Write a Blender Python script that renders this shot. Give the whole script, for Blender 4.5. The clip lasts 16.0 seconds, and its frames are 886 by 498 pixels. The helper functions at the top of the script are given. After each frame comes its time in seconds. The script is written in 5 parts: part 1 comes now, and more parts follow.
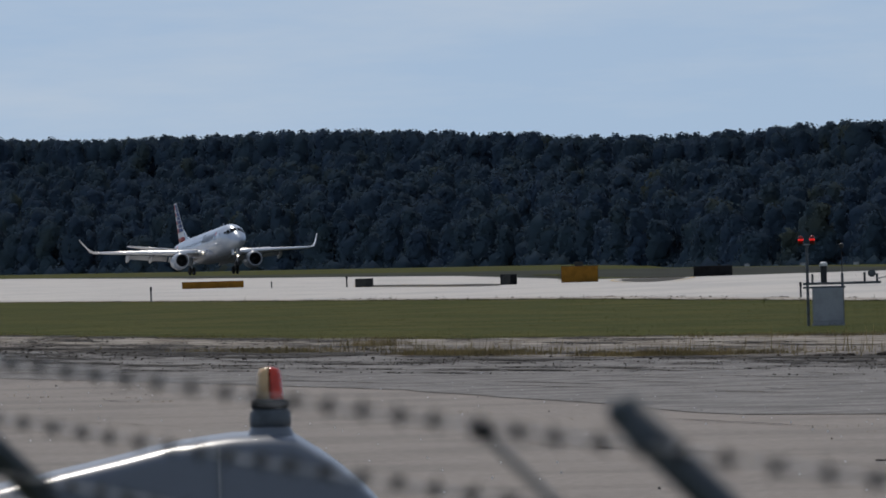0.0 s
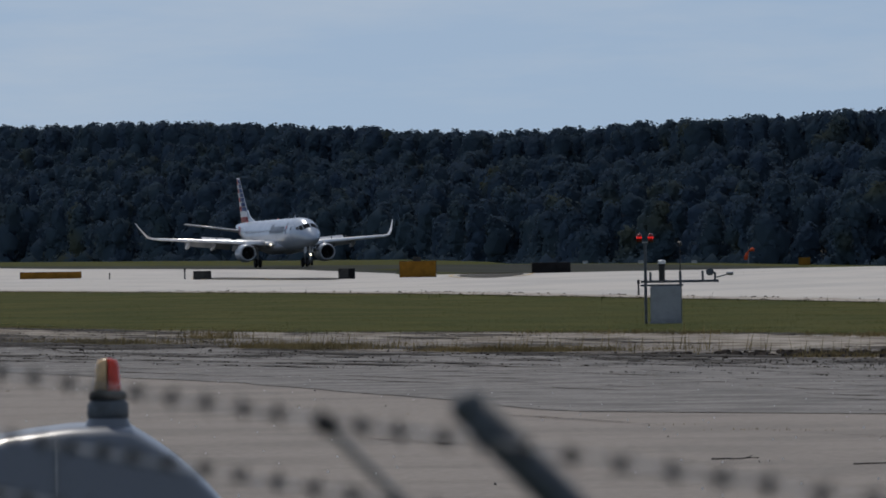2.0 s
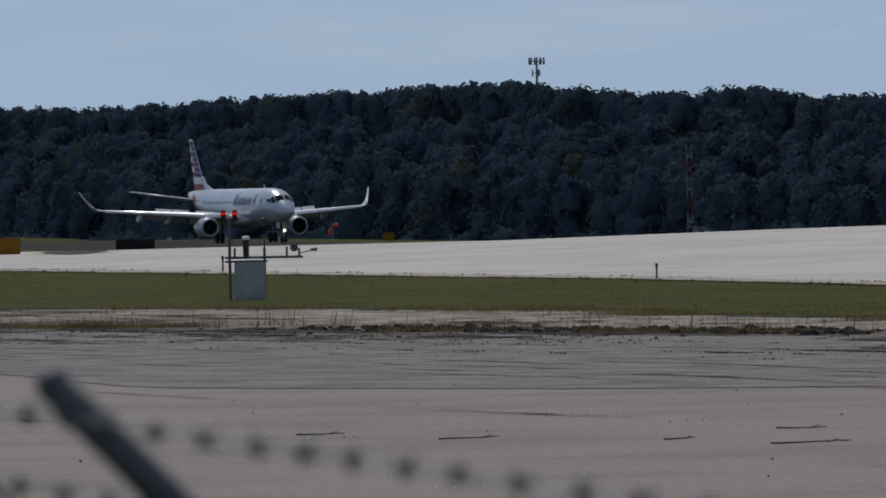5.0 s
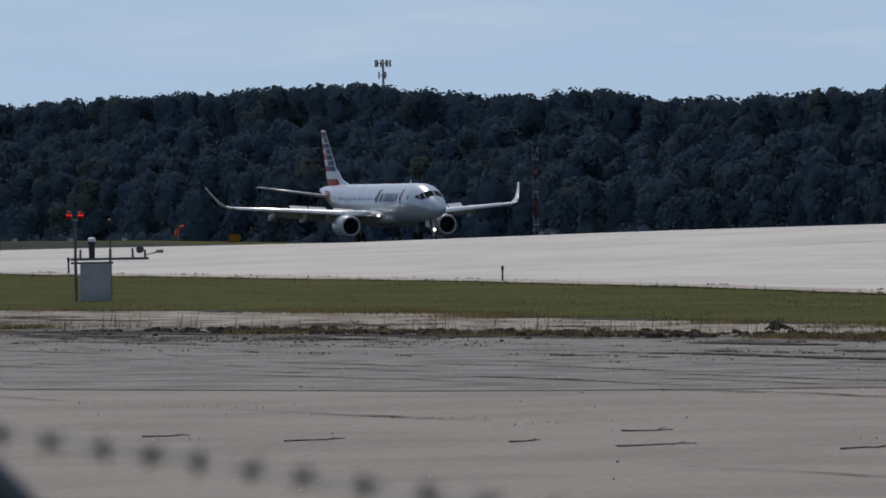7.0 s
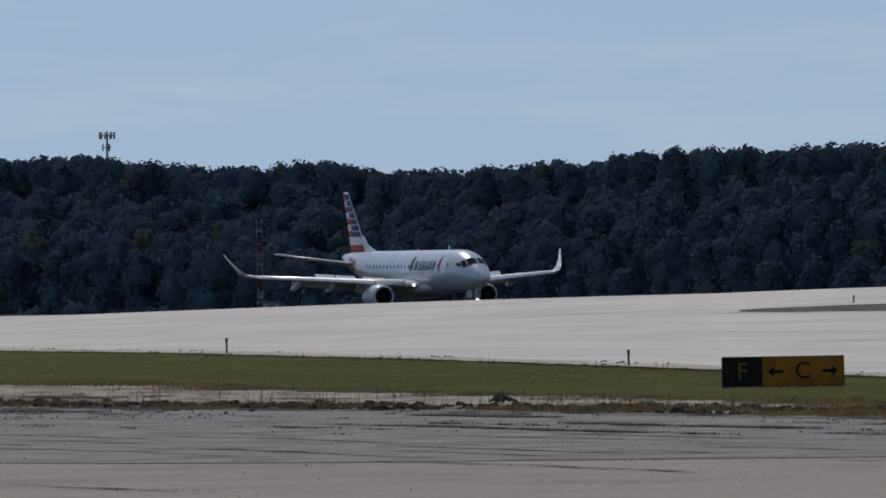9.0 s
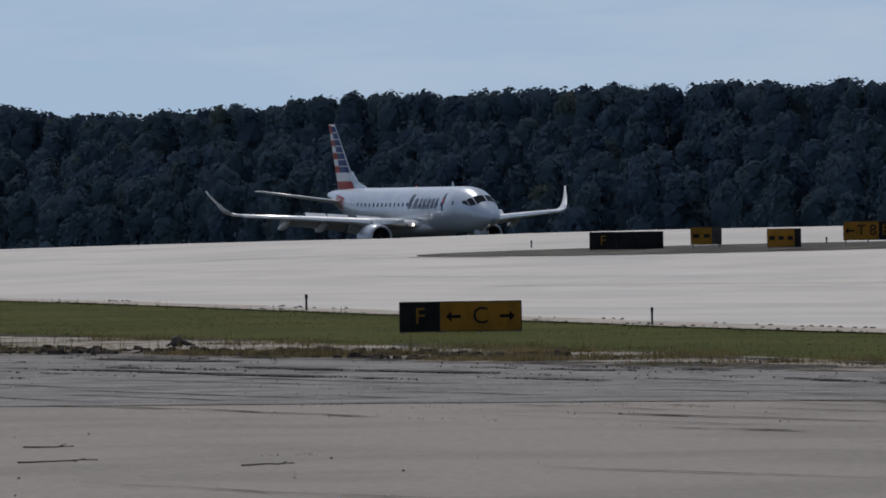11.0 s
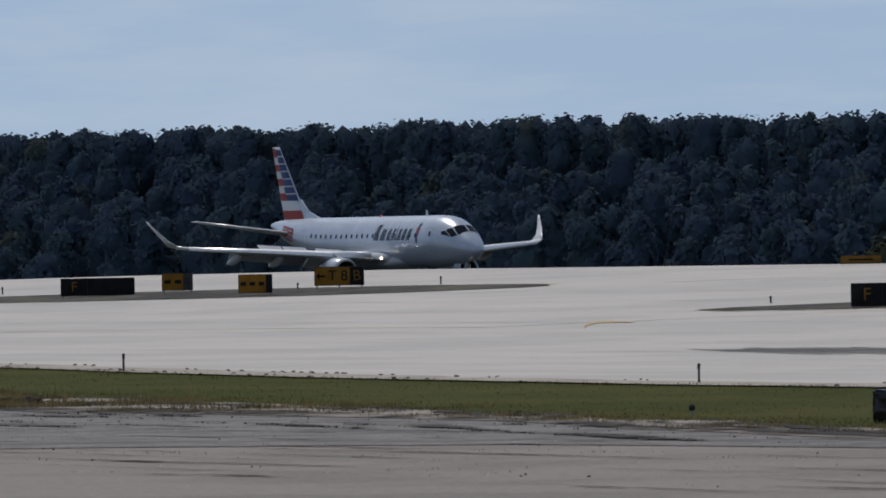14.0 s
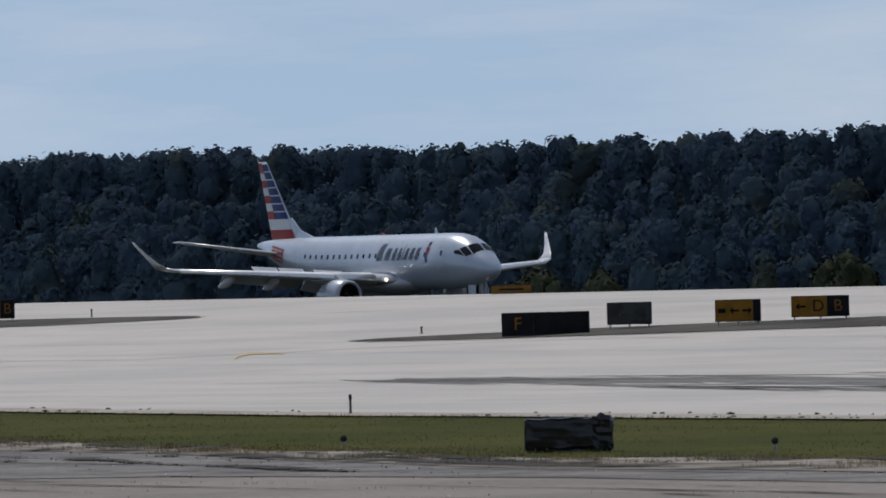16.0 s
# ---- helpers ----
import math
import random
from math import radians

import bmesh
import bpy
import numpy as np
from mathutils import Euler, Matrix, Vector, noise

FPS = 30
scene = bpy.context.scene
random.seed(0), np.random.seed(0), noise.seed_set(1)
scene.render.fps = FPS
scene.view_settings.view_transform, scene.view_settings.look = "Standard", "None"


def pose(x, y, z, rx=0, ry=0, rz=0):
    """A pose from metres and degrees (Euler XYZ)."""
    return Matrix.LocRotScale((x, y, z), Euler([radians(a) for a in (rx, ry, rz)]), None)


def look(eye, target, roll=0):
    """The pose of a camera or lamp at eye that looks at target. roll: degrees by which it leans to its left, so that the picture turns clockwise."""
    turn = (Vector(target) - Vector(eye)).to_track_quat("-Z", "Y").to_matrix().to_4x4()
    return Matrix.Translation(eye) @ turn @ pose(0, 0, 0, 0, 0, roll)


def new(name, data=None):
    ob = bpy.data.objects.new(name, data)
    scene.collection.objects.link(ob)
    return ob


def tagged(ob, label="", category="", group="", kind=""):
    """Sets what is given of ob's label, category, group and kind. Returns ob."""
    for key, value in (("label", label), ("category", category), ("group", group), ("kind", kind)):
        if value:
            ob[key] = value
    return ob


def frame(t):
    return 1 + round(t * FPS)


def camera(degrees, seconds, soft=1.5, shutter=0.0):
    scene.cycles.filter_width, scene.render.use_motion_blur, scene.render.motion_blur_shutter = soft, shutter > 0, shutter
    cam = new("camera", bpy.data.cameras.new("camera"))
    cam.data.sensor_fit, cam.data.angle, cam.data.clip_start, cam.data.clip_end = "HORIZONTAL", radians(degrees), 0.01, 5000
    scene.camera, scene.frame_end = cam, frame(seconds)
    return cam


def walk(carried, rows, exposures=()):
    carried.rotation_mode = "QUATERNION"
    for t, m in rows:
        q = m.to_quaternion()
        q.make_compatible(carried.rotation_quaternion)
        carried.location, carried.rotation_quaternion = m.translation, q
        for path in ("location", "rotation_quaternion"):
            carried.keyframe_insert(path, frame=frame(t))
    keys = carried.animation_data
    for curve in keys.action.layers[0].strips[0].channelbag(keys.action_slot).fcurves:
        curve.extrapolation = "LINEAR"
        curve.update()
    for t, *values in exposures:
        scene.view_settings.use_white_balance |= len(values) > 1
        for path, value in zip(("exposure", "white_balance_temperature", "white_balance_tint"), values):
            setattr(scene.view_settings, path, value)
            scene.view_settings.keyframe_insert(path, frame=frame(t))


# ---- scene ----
# Runway-aligned world: x runs along the landing direction, y across towards the runway, the eye is over the origin.
EYE = 4.0


def way(bearing, dist, z=0.0):
    """A place at a bearing (degrees from the runway's line, growing to the right) and a distance from the eye."""
    a = radians(bearing)
    return Vector((-math.cos(a) * dist, math.sin(a) * dist, z))


# ---- camera and its path ----
cam = camera(5.058, 16.0, soft=1.75)
cam.data.dof.use_dof = True
cam.data.dof.focus_distance = 650.0
cam.data.dof.aperture_fstop = 19.5

# seconds, bearing, tilt, roll, sideways sway in metres
PATH = [
    (0.0, 15.43, -0.0704, -1.595, -0.0000),
    (0.5, 15.5937, -0.0207, -1.441, -0.0047),
    (1.0, 15.8803, 0.0956, -1.365, -0.0072),
    (1.5, 16.2318, -0.019, -1.199, -0.0100),
    (2.0, 16.3526, -0.1224, -0.888, -0.0082),
    (2.5, 16.6726, -0.1028, -0.941, -0.0040),
    (3.0, 17.3837, -0.0444, -1.36, -0.0025),
    (3.5, 17.4913, -0.0701, -1.146, -0.0075),
    (4.0, 18.1605, -0.2622, -0.972, -0.0081),
    (4.2, 18.3945, -0.2678, -0.972, -0.0075),
    (6.3, 18.9133, -0.3604, -1.216, -0.0075),
    (6.5, 19.1573, -0.3616, -1.024, -0.0075),
    (7.0, 19.6054, -0.3052, -1.023, -0.0075),
    (7.5, 19.8634, -0.2486, -1.005, -0.0075),
    (8.0, 20.1331, -0.0635, -0.874, -0.0075),
    (8.5, 20.5362, 0.1129, -1.049, -0.0075),
    (9.0, 21.1884, 0.0791, -1.032, -0.0075),
    (9.2, 21.5063, 0.0763, -0.912, -0.0075),
    (11.3, 23.4623, -0.2086, -0.88, -0.0075),
    (11.5, 23.8335, -0.1189, -0.816, -0.0075),
    (12.0, 24.3031, -0.1868, -0.789, -0.0075),
    (12.5, 24.6556, -0.1447, -0.773, -0.0075),
    (13.0, 25.2866, -0.0996, -0.941, -0.0075),
    (13.5, 25.7534, -0.0676, -1.024, -0.0075),
    (14.0, 26.0467, -0.0572, -1.079, -0.0075),
    (14.5, 26.5144, -0.0669, -0.928, -0.0075),
    (15.0, 27.2028, 0.0233, -1.047, -0.0075),
    (15.5, 27.4646, 0.0758, -1.008, -0.0075),
    (16.0, 28.0463, 0.0784, -1.47, -0.0075),
]


def camera_row(t, bearing, tilt, roll, sway):
    a = radians(bearing)
    eye = Vector((math.sin(a) * sway, math.cos(a) * sway, EYE))
    return t, look(eye, eye + way(bearing, 100.0, 100.0 * math.tan(radians(tilt))), roll)


BASE = -0.49
EXPOSURE = [(t, BASE + e, 6560, 12) for t, e in ((0.0, 0.02), (0.5, -0.08), (1.5, -0.12), (2.5, -0.16), (3.5, -0.24), (4.2, -0.28), (6.5, 0.10), (7.0, 0.10), (8.0, -0.15), (8.5, -0.14), (9.0, -0.04), (11.5, -0.02), (12.5, -0.08), (14.5, 0.02), (16.0, 0.08))]
walk(cam, [camera_row(*row) for row in PATH], EXPOSURE)

# ---- light ----
SUN_AZ, SUN_EL = -90.0, 50.0
world = bpy.data.worlds.new("sky")
scene.world = world
world.use_nodes = True
wn, wl = world.node_tree.nodes, world.node_tree.links
sky = wn.new("ShaderNodeTexSky")
sky.sky_type = "NISHITA"
sky.sun_disc = False
sky.sun_elevation, sky.sun_rotation = radians(SUN_EL), radians(SUN_AZ)
sky.altitude, sky.air_density, sky.dust_density, sky.ozone_density = 0.0, 1.0, 0.3, 2.0
tc = wn.new("ShaderNodeTexCoord")
mp = wn.new("ShaderNodeMapping")
mp.inputs["Scale"].default_value = (9.0, 9.0, 60.0)
cl = wn.new("ShaderNodeTexNoise")
cl.inputs["Scale"].default_value, cl.inputs["Detail"].default_value, cl.inputs["Roughness"].default_value = 1.6, 7.0, 0.6
ramp = wn.new("ShaderNodeValToRGB")
ramp.color_ramp.elements[0].position, ramp.color_ramp.elements[1].position = 0.44, 0.74
ramp.color_ramp.elements[0].color, ramp.color_ramp.elements[1].color = (0.16, 0.16, 0.16, 1), (0.55, 0.55, 0.55, 1)
mixc = wn.new("ShaderNodeMix")
mixc.data_type = "RGBA"
mixc.inputs[7].default_value = (7.5, 8.2, 8.8, 1)
wl.new(tc.outputs["Generated"], mp.inputs["Vector"])
wl.new(mp.outputs["Vector"], cl.inputs["Vector"])
wl.new(cl.outputs["Fac"], ramp.inputs["Fac"])
wl.new(ramp.outputs["Color"], mixc.inputs[0])
lift = wn.new("ShaderNodeVectorMath")
lift.operation = "ADD"
lift.inputs[1].default_value = (0.0, 0.0, 0.17)
wl.new(tc.outputs["Generated"], lift.inputs[0])
wl.new(lift.outputs["Vector"], sky.inputs["Vector"])
wl.new(sky.outputs["Color"], mixc.inputs[6])
wl.new(mixc.outputs[2], wn["Background"].inputs["Color"])
wn["Background"].inputs["Strength"].default_value = 0.105

sun = new("sun", bpy.data.lights.new("sun", "SUN"))
sun.data.energy, sun.data.angle, sun.data.color = 3.0, radians(0.53), (1.0, 0.95, 0.87)
sun_dir = Vector((math.sin(radians(SUN_AZ)) * math.cos(radians(SUN_EL)), math.cos(radians(SUN_AZ)) * math.cos(radians(SUN_EL)), math.sin(radians(SUN_EL))))
sun.matrix_world = look(Vector((0, 0, 60)), Vector((0, 0, 60)) - sun_dir)


# ---- materials ----
def mat(name, color, rough=0.6, metal=0.0, vary=0.12, scale=3.0, fine=40.0, bump=0.0, second=None, coords="Object", stretch=(1, 1, 1), specular=0.5, patch=(0.45, 0.6)):
    """A surface of one or two colours with variation at two scales and fine relief."""
    m = bpy.data.materials.new(name)
    m.use_nodes = True
    n, l = m.node_tree.nodes, m.node_tree.links
    b = n["Principled BSDF"]
    b.inputs["Roughness"].default_value, b.inputs["Metallic"].default_value = rough, metal
    b.inputs["Specular IOR Level"].default_value = specular
    co = n.new("ShaderNodeTexCoord")
    mpg = n.new("ShaderNodeMapping")
    mpg.inputs["Scale"].default_value = stretch
    l.new(co.outputs[coords], mpg.inputs["Vector"])
    big = n.new("ShaderNodeTexNoise")
    big.inputs["Scale"].default_value, big.inputs["Detail"].default_value = 1.0 / scale, 5.0
    small = n.new("ShaderNodeTexNoise")
    small.inputs["Scale"].default_value, small.inputs["Detail"].default_value = fine, 4.0
    for k in (big, small):
        l.new(mpg.outputs["Vector"], k.inputs["Vector"])
    base = n.new("ShaderNodeMix")
    base.data_type = "RGBA"
    base.inputs[6].default_value = (*color, 1)
    base.inputs[7].default_value = (*(second or [c * (1 - 2 * vary) for c in color]), 1)
    rp = n.new("ShaderNodeValToRGB")
    rp.color_ramp.elements[0].position, rp.color_ramp.elements[1].position = patch
    l.new(big.outputs["Fac"], rp.inputs["Fac"])
    l.new(rp.outputs["Color"], base.inputs[0])
    hsv = n.new("ShaderNodeHueSaturation")
    ml = n.new("ShaderNodeMapRange")
    ml.inputs["From Min"].default_value, ml.inputs["From Max"].default_value = 0.25, 0.75
    ml.inputs["To Min"].default_value, ml.inputs["To Max"].default_value = 1 - vary, 1 + vary
    l.new(small.outputs["Fac"], ml.inputs["Value"])
    l.new(ml.outputs["Result"], hsv.inputs["Value"])
    l.new(base.outputs[2], hsv.inputs["Color"])
    l.new(hsv.outputs["Color"], b.inputs["Base Color"])
    if bump:
        bp = n.new("ShaderNodeBump")
        bp.inputs["Strength"].default_value, bp.inputs["Distance"].default_value = 0.6, bump
        l.new(small.outputs["Fac"], bp.inputs["Height"])
        l.new(bp.outputs["Normal"], b.inputs["Normal"])
    return m


def glow(name, color, strength):
    m = bpy.data.materials.new(name)
    m.use_nodes = True
    b = m.node_tree.nodes["Principled BSDF"]
    b.inputs["Base Color"].default_value = (*color, 1)
    b.inputs["Emission Color"].default_value = (*color, 1)
    b.inputs["Emission Strength"].default_value = strength
    return m


GRASS = mat("grass", (0.044, 0.052, 0.0068), 0.95, vary=0.26, scale=6.0, fine=2.0, second=(0.068, 0.067, 0.013), specular=0.05, patch=(0.42, 0.62), stretch=(0.5, 1, 1))
APRON = mat("apron_concrete", (0.250, 0.222, 0.197), 0.9, vary=0.22, scale=7.0, fine=5.0, second=(0.205, 0.184, 0.165), specular=0.2)
OLD = mat("old_asphalt", (0.205, 0.195, 0.185), 0.92, vary=0.36, scale=2.4, fine=5.0, second=(0.125, 0.119, 0.113), specular=0.2, patch=(0.42, 0.62))
CONC = mat("taxiway_concrete", (0.518, 0.492, 0.455), 0.85, vary=0.06, scale=9.0, fine=0.3, second=(0.452, 0.436, 0.412), stretch=(0.45, 1, 1), specular=0.25)
SHOULDER = mat("dusty_shoulder", (0.40, 0.36, 0.31), 0.92, vary=0.16, scale=4.0, fine=0.8, second=(0.31, 0.275, 0.235), specular=0.15)
RUNWAY = mat("runway_asphalt", (0.050, 0.054, 0.044), 1.0, vary=0.2, scale=18.0, fine=0.3, second=(0.042, 0.045, 0.04), stretch=(0.15, 1, 1), specular=0.03)
DIRT = mat("dirt", (0.25, 0.225, 0.195), 0.95, vary=0.35, scale=2.2, fine=1.6, second=(0.085, 0.075, 0.066), specular=0.1)
SAND = mat("sand", (0.33, 0.30, 0.26), 0.95, vary=0.3, scale=2.2, fine=1.0, second=(0.15, 0.125, 0.095), specular=0.1, patch=(0.46, 0.56))
ISLAND = mat("island_asphalt", (0.06, 0.057, 0.054), 0.95, vary=0.3, scale=6.0, fine=1.0, second=(0.10, 0.096, 0.08), specular=0.1)
STAIN = mat("tyre_marks", (0.24, 0.235, 0.225), 0.9, vary=0.2, scale=4.0, fine=1.0, stretch=(0.1, 1, 1), specular=0.2)
YELLOW_PAINT = mat("yellow_road_paint", (0.60, 0.44, 0.20), 0.8, vary=0.2, scale=3.0, fine=3.0)
JET_WHITE = mat("aircraft_silver_paint", (0.46, 0.525, 0.61), 0.26, metal=0.25, vary=0.02, scale=2.0, fine=6.0, second=(0.42, 0.48, 0.565))
JET_GREY = mat("aircraft_grey_paint", (0.42, 0.44, 0.47), 0.32, vary=0.03, scale=1.5, fine=6.0)
WING_PAINT = mat("wing_paint", (0.72, 0.73, 0.75), 0.3, vary=0.03, scale=1.2, fine=5.0, second=(0.62, 0.64, 0.66))
BARE = mat("polished_metal", (0.85, 0.85, 0.86), 0.22, metal=1.0, vary=0.04, scale=0.6, fine=20.0)
GLASS_DARK = mat("dark_glazing", (0.012, 0.014, 0.018), 0.08, vary=0.1)
TITLE_GREY = mat("title_grey", (0.17, 0.205, 0.265), 0.4, vary=0.05)
RED = mat("livery_red", (0.50, 0.045, 0.04), 0.35, vary=0.05)
BLUE = mat("livery_blue", (0.014, 0.062, 0.27), 0.35, vary=0.05)
PALE = mat("livery_silver", (0.50, 0.53, 0.57), 0.35, vary=0.03)
RUBBER = mat("rubber", (0.02, 0.02, 0.022), 0.85, vary=0.2)
DARK = mat("dark_metal", (0.03, 0.031, 0.034), 0.6, vary=0.2)
STEEL = mat("galvanised_steel", (0.34, 0.35, 0.36), 0.45, metal=0.6, vary=0.12, scale=0.2, fine=60.0)
POST_GREY = mat("painted_post", (0.10, 0.115, 0.13), 0.55, vary=0.15, scale=0.2, fine=60.0)
CABINET = mat("cabinet_grey", (0.36, 0.375, 0.39), 0.5, vary=0.06, scale=0.5, fine=12.0)
SIGN_BLACK = mat("sign_black", (0.012, 0.012, 0.013), 0.6, vary=0.2, scale=0.5, fine=8.0, specular=0.12)
SIGN_YELLOW = mat("sign_yellow", (0.27, 0.128, 0.014), 0.6, vary=0.10, scale=0.5, fine=6.0, specular=0.15)
LEGEND = mat("sign_legend", (0.20, 0.10, 0.016), 0.6, vary=0.10, scale=0.5, fine=6.0, specular=0.15)
SIGN_BACK = mat("sign_back", (0.055, 0.055, 0.052), 0.6, vary=0.2, scale=0.6, fine=8.0, specular=0.2)
BAG = mat("black_plastic_bag", (0.012, 0.012, 0.014), 0.2, vary=0.2, scale=0.2, fine=4.0, bump=0.03)
# White truck paint; the backlit side's shade is put into this grey-blue colour.
TRUCK_WHITE_SHADED = mat("shaded_white_vehicle_paint", (0.175, 0.195, 0.225), 0.3, vary=0.02, scale=0.8, fine=8.0)
AMBER = mat("amber_lens", (0.75, 0.50, 0.25), 0.25, vary=0.1, scale=0.1, fine=30.0)
RED_LENS = mat("red_lens", (0.70, 0.06, 0.03), 0.2, vary=0.1, scale=0.1, fine=30.0)
RED_LAMP = glow("red_lamp", (1.0, 0.015, 0.012), 0.9)
LAMP_GLASS = mat("red_lamp_glass", (0.26, 0.018, 0.014), 0.25, vary=0.1)
LAMP_WHITE = glow("landing_lamp", (1.0, 0.9, 0.7), 3.5)
SLAT = mat("satin_metal", (0.88, 0.88, 0.88), 0.38, metal=0.9, vary=0.03, scale=0.6, fine=20.0)
PEBBLE = mat("dirt_specks", (0.15, 0.14, 0.13), 0.95, vary=0.3, scale=2.0, fine=4.0, specular=0.1)
ORANGE_CLOTH = mat("orange_cloth", (0.75, 0.10, 0.03), 0.8, vary=0.1)
BARK = mat("bark", (0.045, 0.041, 0.038), 0.95, vary=0.3, scale=1.0, fine=3.0)
WEED = mat("dry_weeds", (0.36, 0.275, 0.125), 0.95, vary=0.3, scale=2.0, fine=5.0, specular=0.1)
DIRT_DARK = mat("dark_soil", (0.050, 0.046, 0.042), 0.97, vary=0.35, scale=1.2, fine=2.5, second=(0.085, 0.078, 0.07), specular=0.08)
CLOD = mat("soil_clods", (0.055, 0.045, 0.038), 0.98, vary=0.3, scale=0.6, fine=6.0, specular=0.1)
LITTER = mat("leaf_litter", (0.035, 0.036, 0.03), 0.95, vary=0.3, scale=5.0, fine=1.0, specular=0.05)
SHRUB_LEAF = mat("shrub_leaves", (0.075, 0.085, 0.05), 0.9, vary=0.25, scale=1.5, fine=4.0, specular=0.1)
LIGHT_CAP = mat("white_plastic", (0.8, 0.8, 0.8), 0.4, vary=0.04)
STEEL_DULL = mat("weathered_wood", (0.08, 0.073, 0.066), 0.9, vary=0.25, scale=0.4, fine=12.0, specular=0.1)


def hazed_leaf_material():
    m = bpy.data.materials.new("hazed_pine_foliage")
    m.use_nodes = True
    n, l = m.node_tree.nodes, m.node_tree.links
    b = n["Principled BSDF"]
    b.inputs["Roughness"].default_value = 0.95
    b.inputs["Specular IOR Level"].default_value = 0.05
    geo = n.new("ShaderNodeNewGeometry")
    co = n.new("ShaderNodeTexCoord")
    ns = n.new("ShaderNodeTexNoise")
    ns.inputs["Scale"].default_value, ns.inputs["Detail"].default_value = 0.09, 2.0
    l.new(co.outputs["Object"], ns.inputs["Vector"])
    # Aerial haze over the wood is put into these bluish leaf colours.
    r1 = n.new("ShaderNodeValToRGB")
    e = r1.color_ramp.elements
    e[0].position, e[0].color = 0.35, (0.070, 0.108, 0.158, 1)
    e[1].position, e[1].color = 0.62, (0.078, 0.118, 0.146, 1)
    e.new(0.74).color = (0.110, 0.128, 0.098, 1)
    l.new(ns.outputs["Fac"], r1.inputs["Fac"])
    mr = n.new("ShaderNodeMapRange")
    mr.inputs["To Min"].default_value, mr.inputs["To Max"].default_value = 0.90, 1.10
    l.new(geo.outputs["Random Per Island"], mr.inputs["Value"])
    h = n.new("ShaderNodeHueSaturation")
    l.new(mr.outputs["Result"], h.inputs["Value"])
    l.new(r1.outputs["Color"], h.inputs["Color"])
    l.new(h.outputs["Color"], b.inputs["Base Color"])
    tr = n.new("ShaderNodeBsdfTranslucent")
    l.new(h.outputs["Color"], tr.inputs["Color"])
    mx = n.new("ShaderNodeMixShader")
    mx.inputs[0].default_value = 0.28
    l.new(b.outputs[0], mx.inputs[1])
    l.new(tr.outputs[0], mx.inputs[2])
    l.new(mx.outputs[0], n["Material Output"].inputs["Surface"])
    return m


HAZED_LEAF = hazed_leaf_material()


def blade_material():
    """Grass blades that differ from one to the next."""
    m = bpy.data.materials.new("grass_blades")
    m.use_nodes = True
    n, l = m.node_tree.nodes, m.node_tree.links
    b = n["Principled BSDF"]
    b.inputs["Roughness"].default_value, b.inputs["Specular IOR Level"].default_value = 0.9, 0.08
    geo = n.new("ShaderNodeNewGeometry")
    rp = n.new("ShaderNodeValToRGB")
    e = rp.color_ramp.elements
    e[0].position, e[0].color = 0.0, (0.046, 0.053, 0.008, 1)
    e[1].position, e[1].color = 0.85, (0.066, 0.068, 0.012, 1)
    e.new(1.0).color = (0.14, 0.12, 0.045, 1)
    l.new(geo.outputs["Random Per Island"], rp.inputs["Fac"])
    l.new(rp.outputs["Color"], b.inputs["Base Color"])
    return m


BLADES = blade_material()


# ---- building helpers ----
def part(name, bm, material, parent=None, label="", smooth_faces=False):
    me = bpy.data.meshes.new(name)
    if smooth_faces:
        for fc in bm.faces:
            fc.smooth = True
    bm.to_mesh(me)
    bm.free()
    me.materials.append(material)
    ob = new(name, me)
    ob.parent = parent
    if label:
        tagged(ob, label)
    return ob


def empty(name, m, label, category, group="", kind=""):
    ob = new(name)
    ob.matrix_basis = m
    ob.empty_display_size = 0.2
    return tagged(ob, label, category, group, kind)


def add_box(bm, x0, x1, y0, y1, z0, z1, bevel=0.0, m=None):
    r = bmesh.ops.create_cube(bm, size=1.0)
    vs = r["verts"]
    for v in vs:
        v.co = Vector((x0 + (v.co.x + 0.5) * (x1 - x0), y0 + (v.co.y + 0.5) * (y1 - y0), z0 + (v.co.z + 0.5) * (z1 - z0)))
    if bevel:
        es = {e for v in vs for e in v.link_edges}
        nv = bmesh.ops.bevel(bm, geom=list(es), offset=bevel, segments=2, affect="EDGES")["verts"]
        vs = list({*nv, *[v for v in vs if v.is_valid]})
    if m is not None:
        for v in vs:
            v.co = m @ v.co
    return vs


def box(x0, x1, y0, y1, z0, z1, bevel=0.0, m=None):
    bm = bmesh.new()
    add_box(bm, x0, x1, y0, y1, z0, z1, bevel, m)
    return bm


def add_rod(bm, p, q, r0, r1=None, n=10, caps=True):
    """A tapered rod from p to q."""
    p, q = Vector(p), Vector(q)
    r1 = r0 if r1 is None else r1
    rot = (q - p).to_track_quat("Z", "Y").to_matrix()
    ends = []
    for c, r in ((p, r0), (q, r1)):
        ends.append([bm.verts.new(c + rot @ Vector((r * math.cos(2 * math.pi * i / n), r * math.sin(2 * math.pi * i / n), 0))) for i in range(n)])
    for i in range(n):
        bm.faces.new((ends[0][i], ends[0][(i + 1) % n], ends[1][(i + 1) % n], ends[1][i]))
    if caps:
        bm.faces.new(list(reversed(ends[0])))
        bm.faces.new(ends[1])


def rod(p, q, r0, r1=None, n=10):
    bm = bmesh.new()
    add_rod(bm, p, q, r0, r1, n)
    return bm


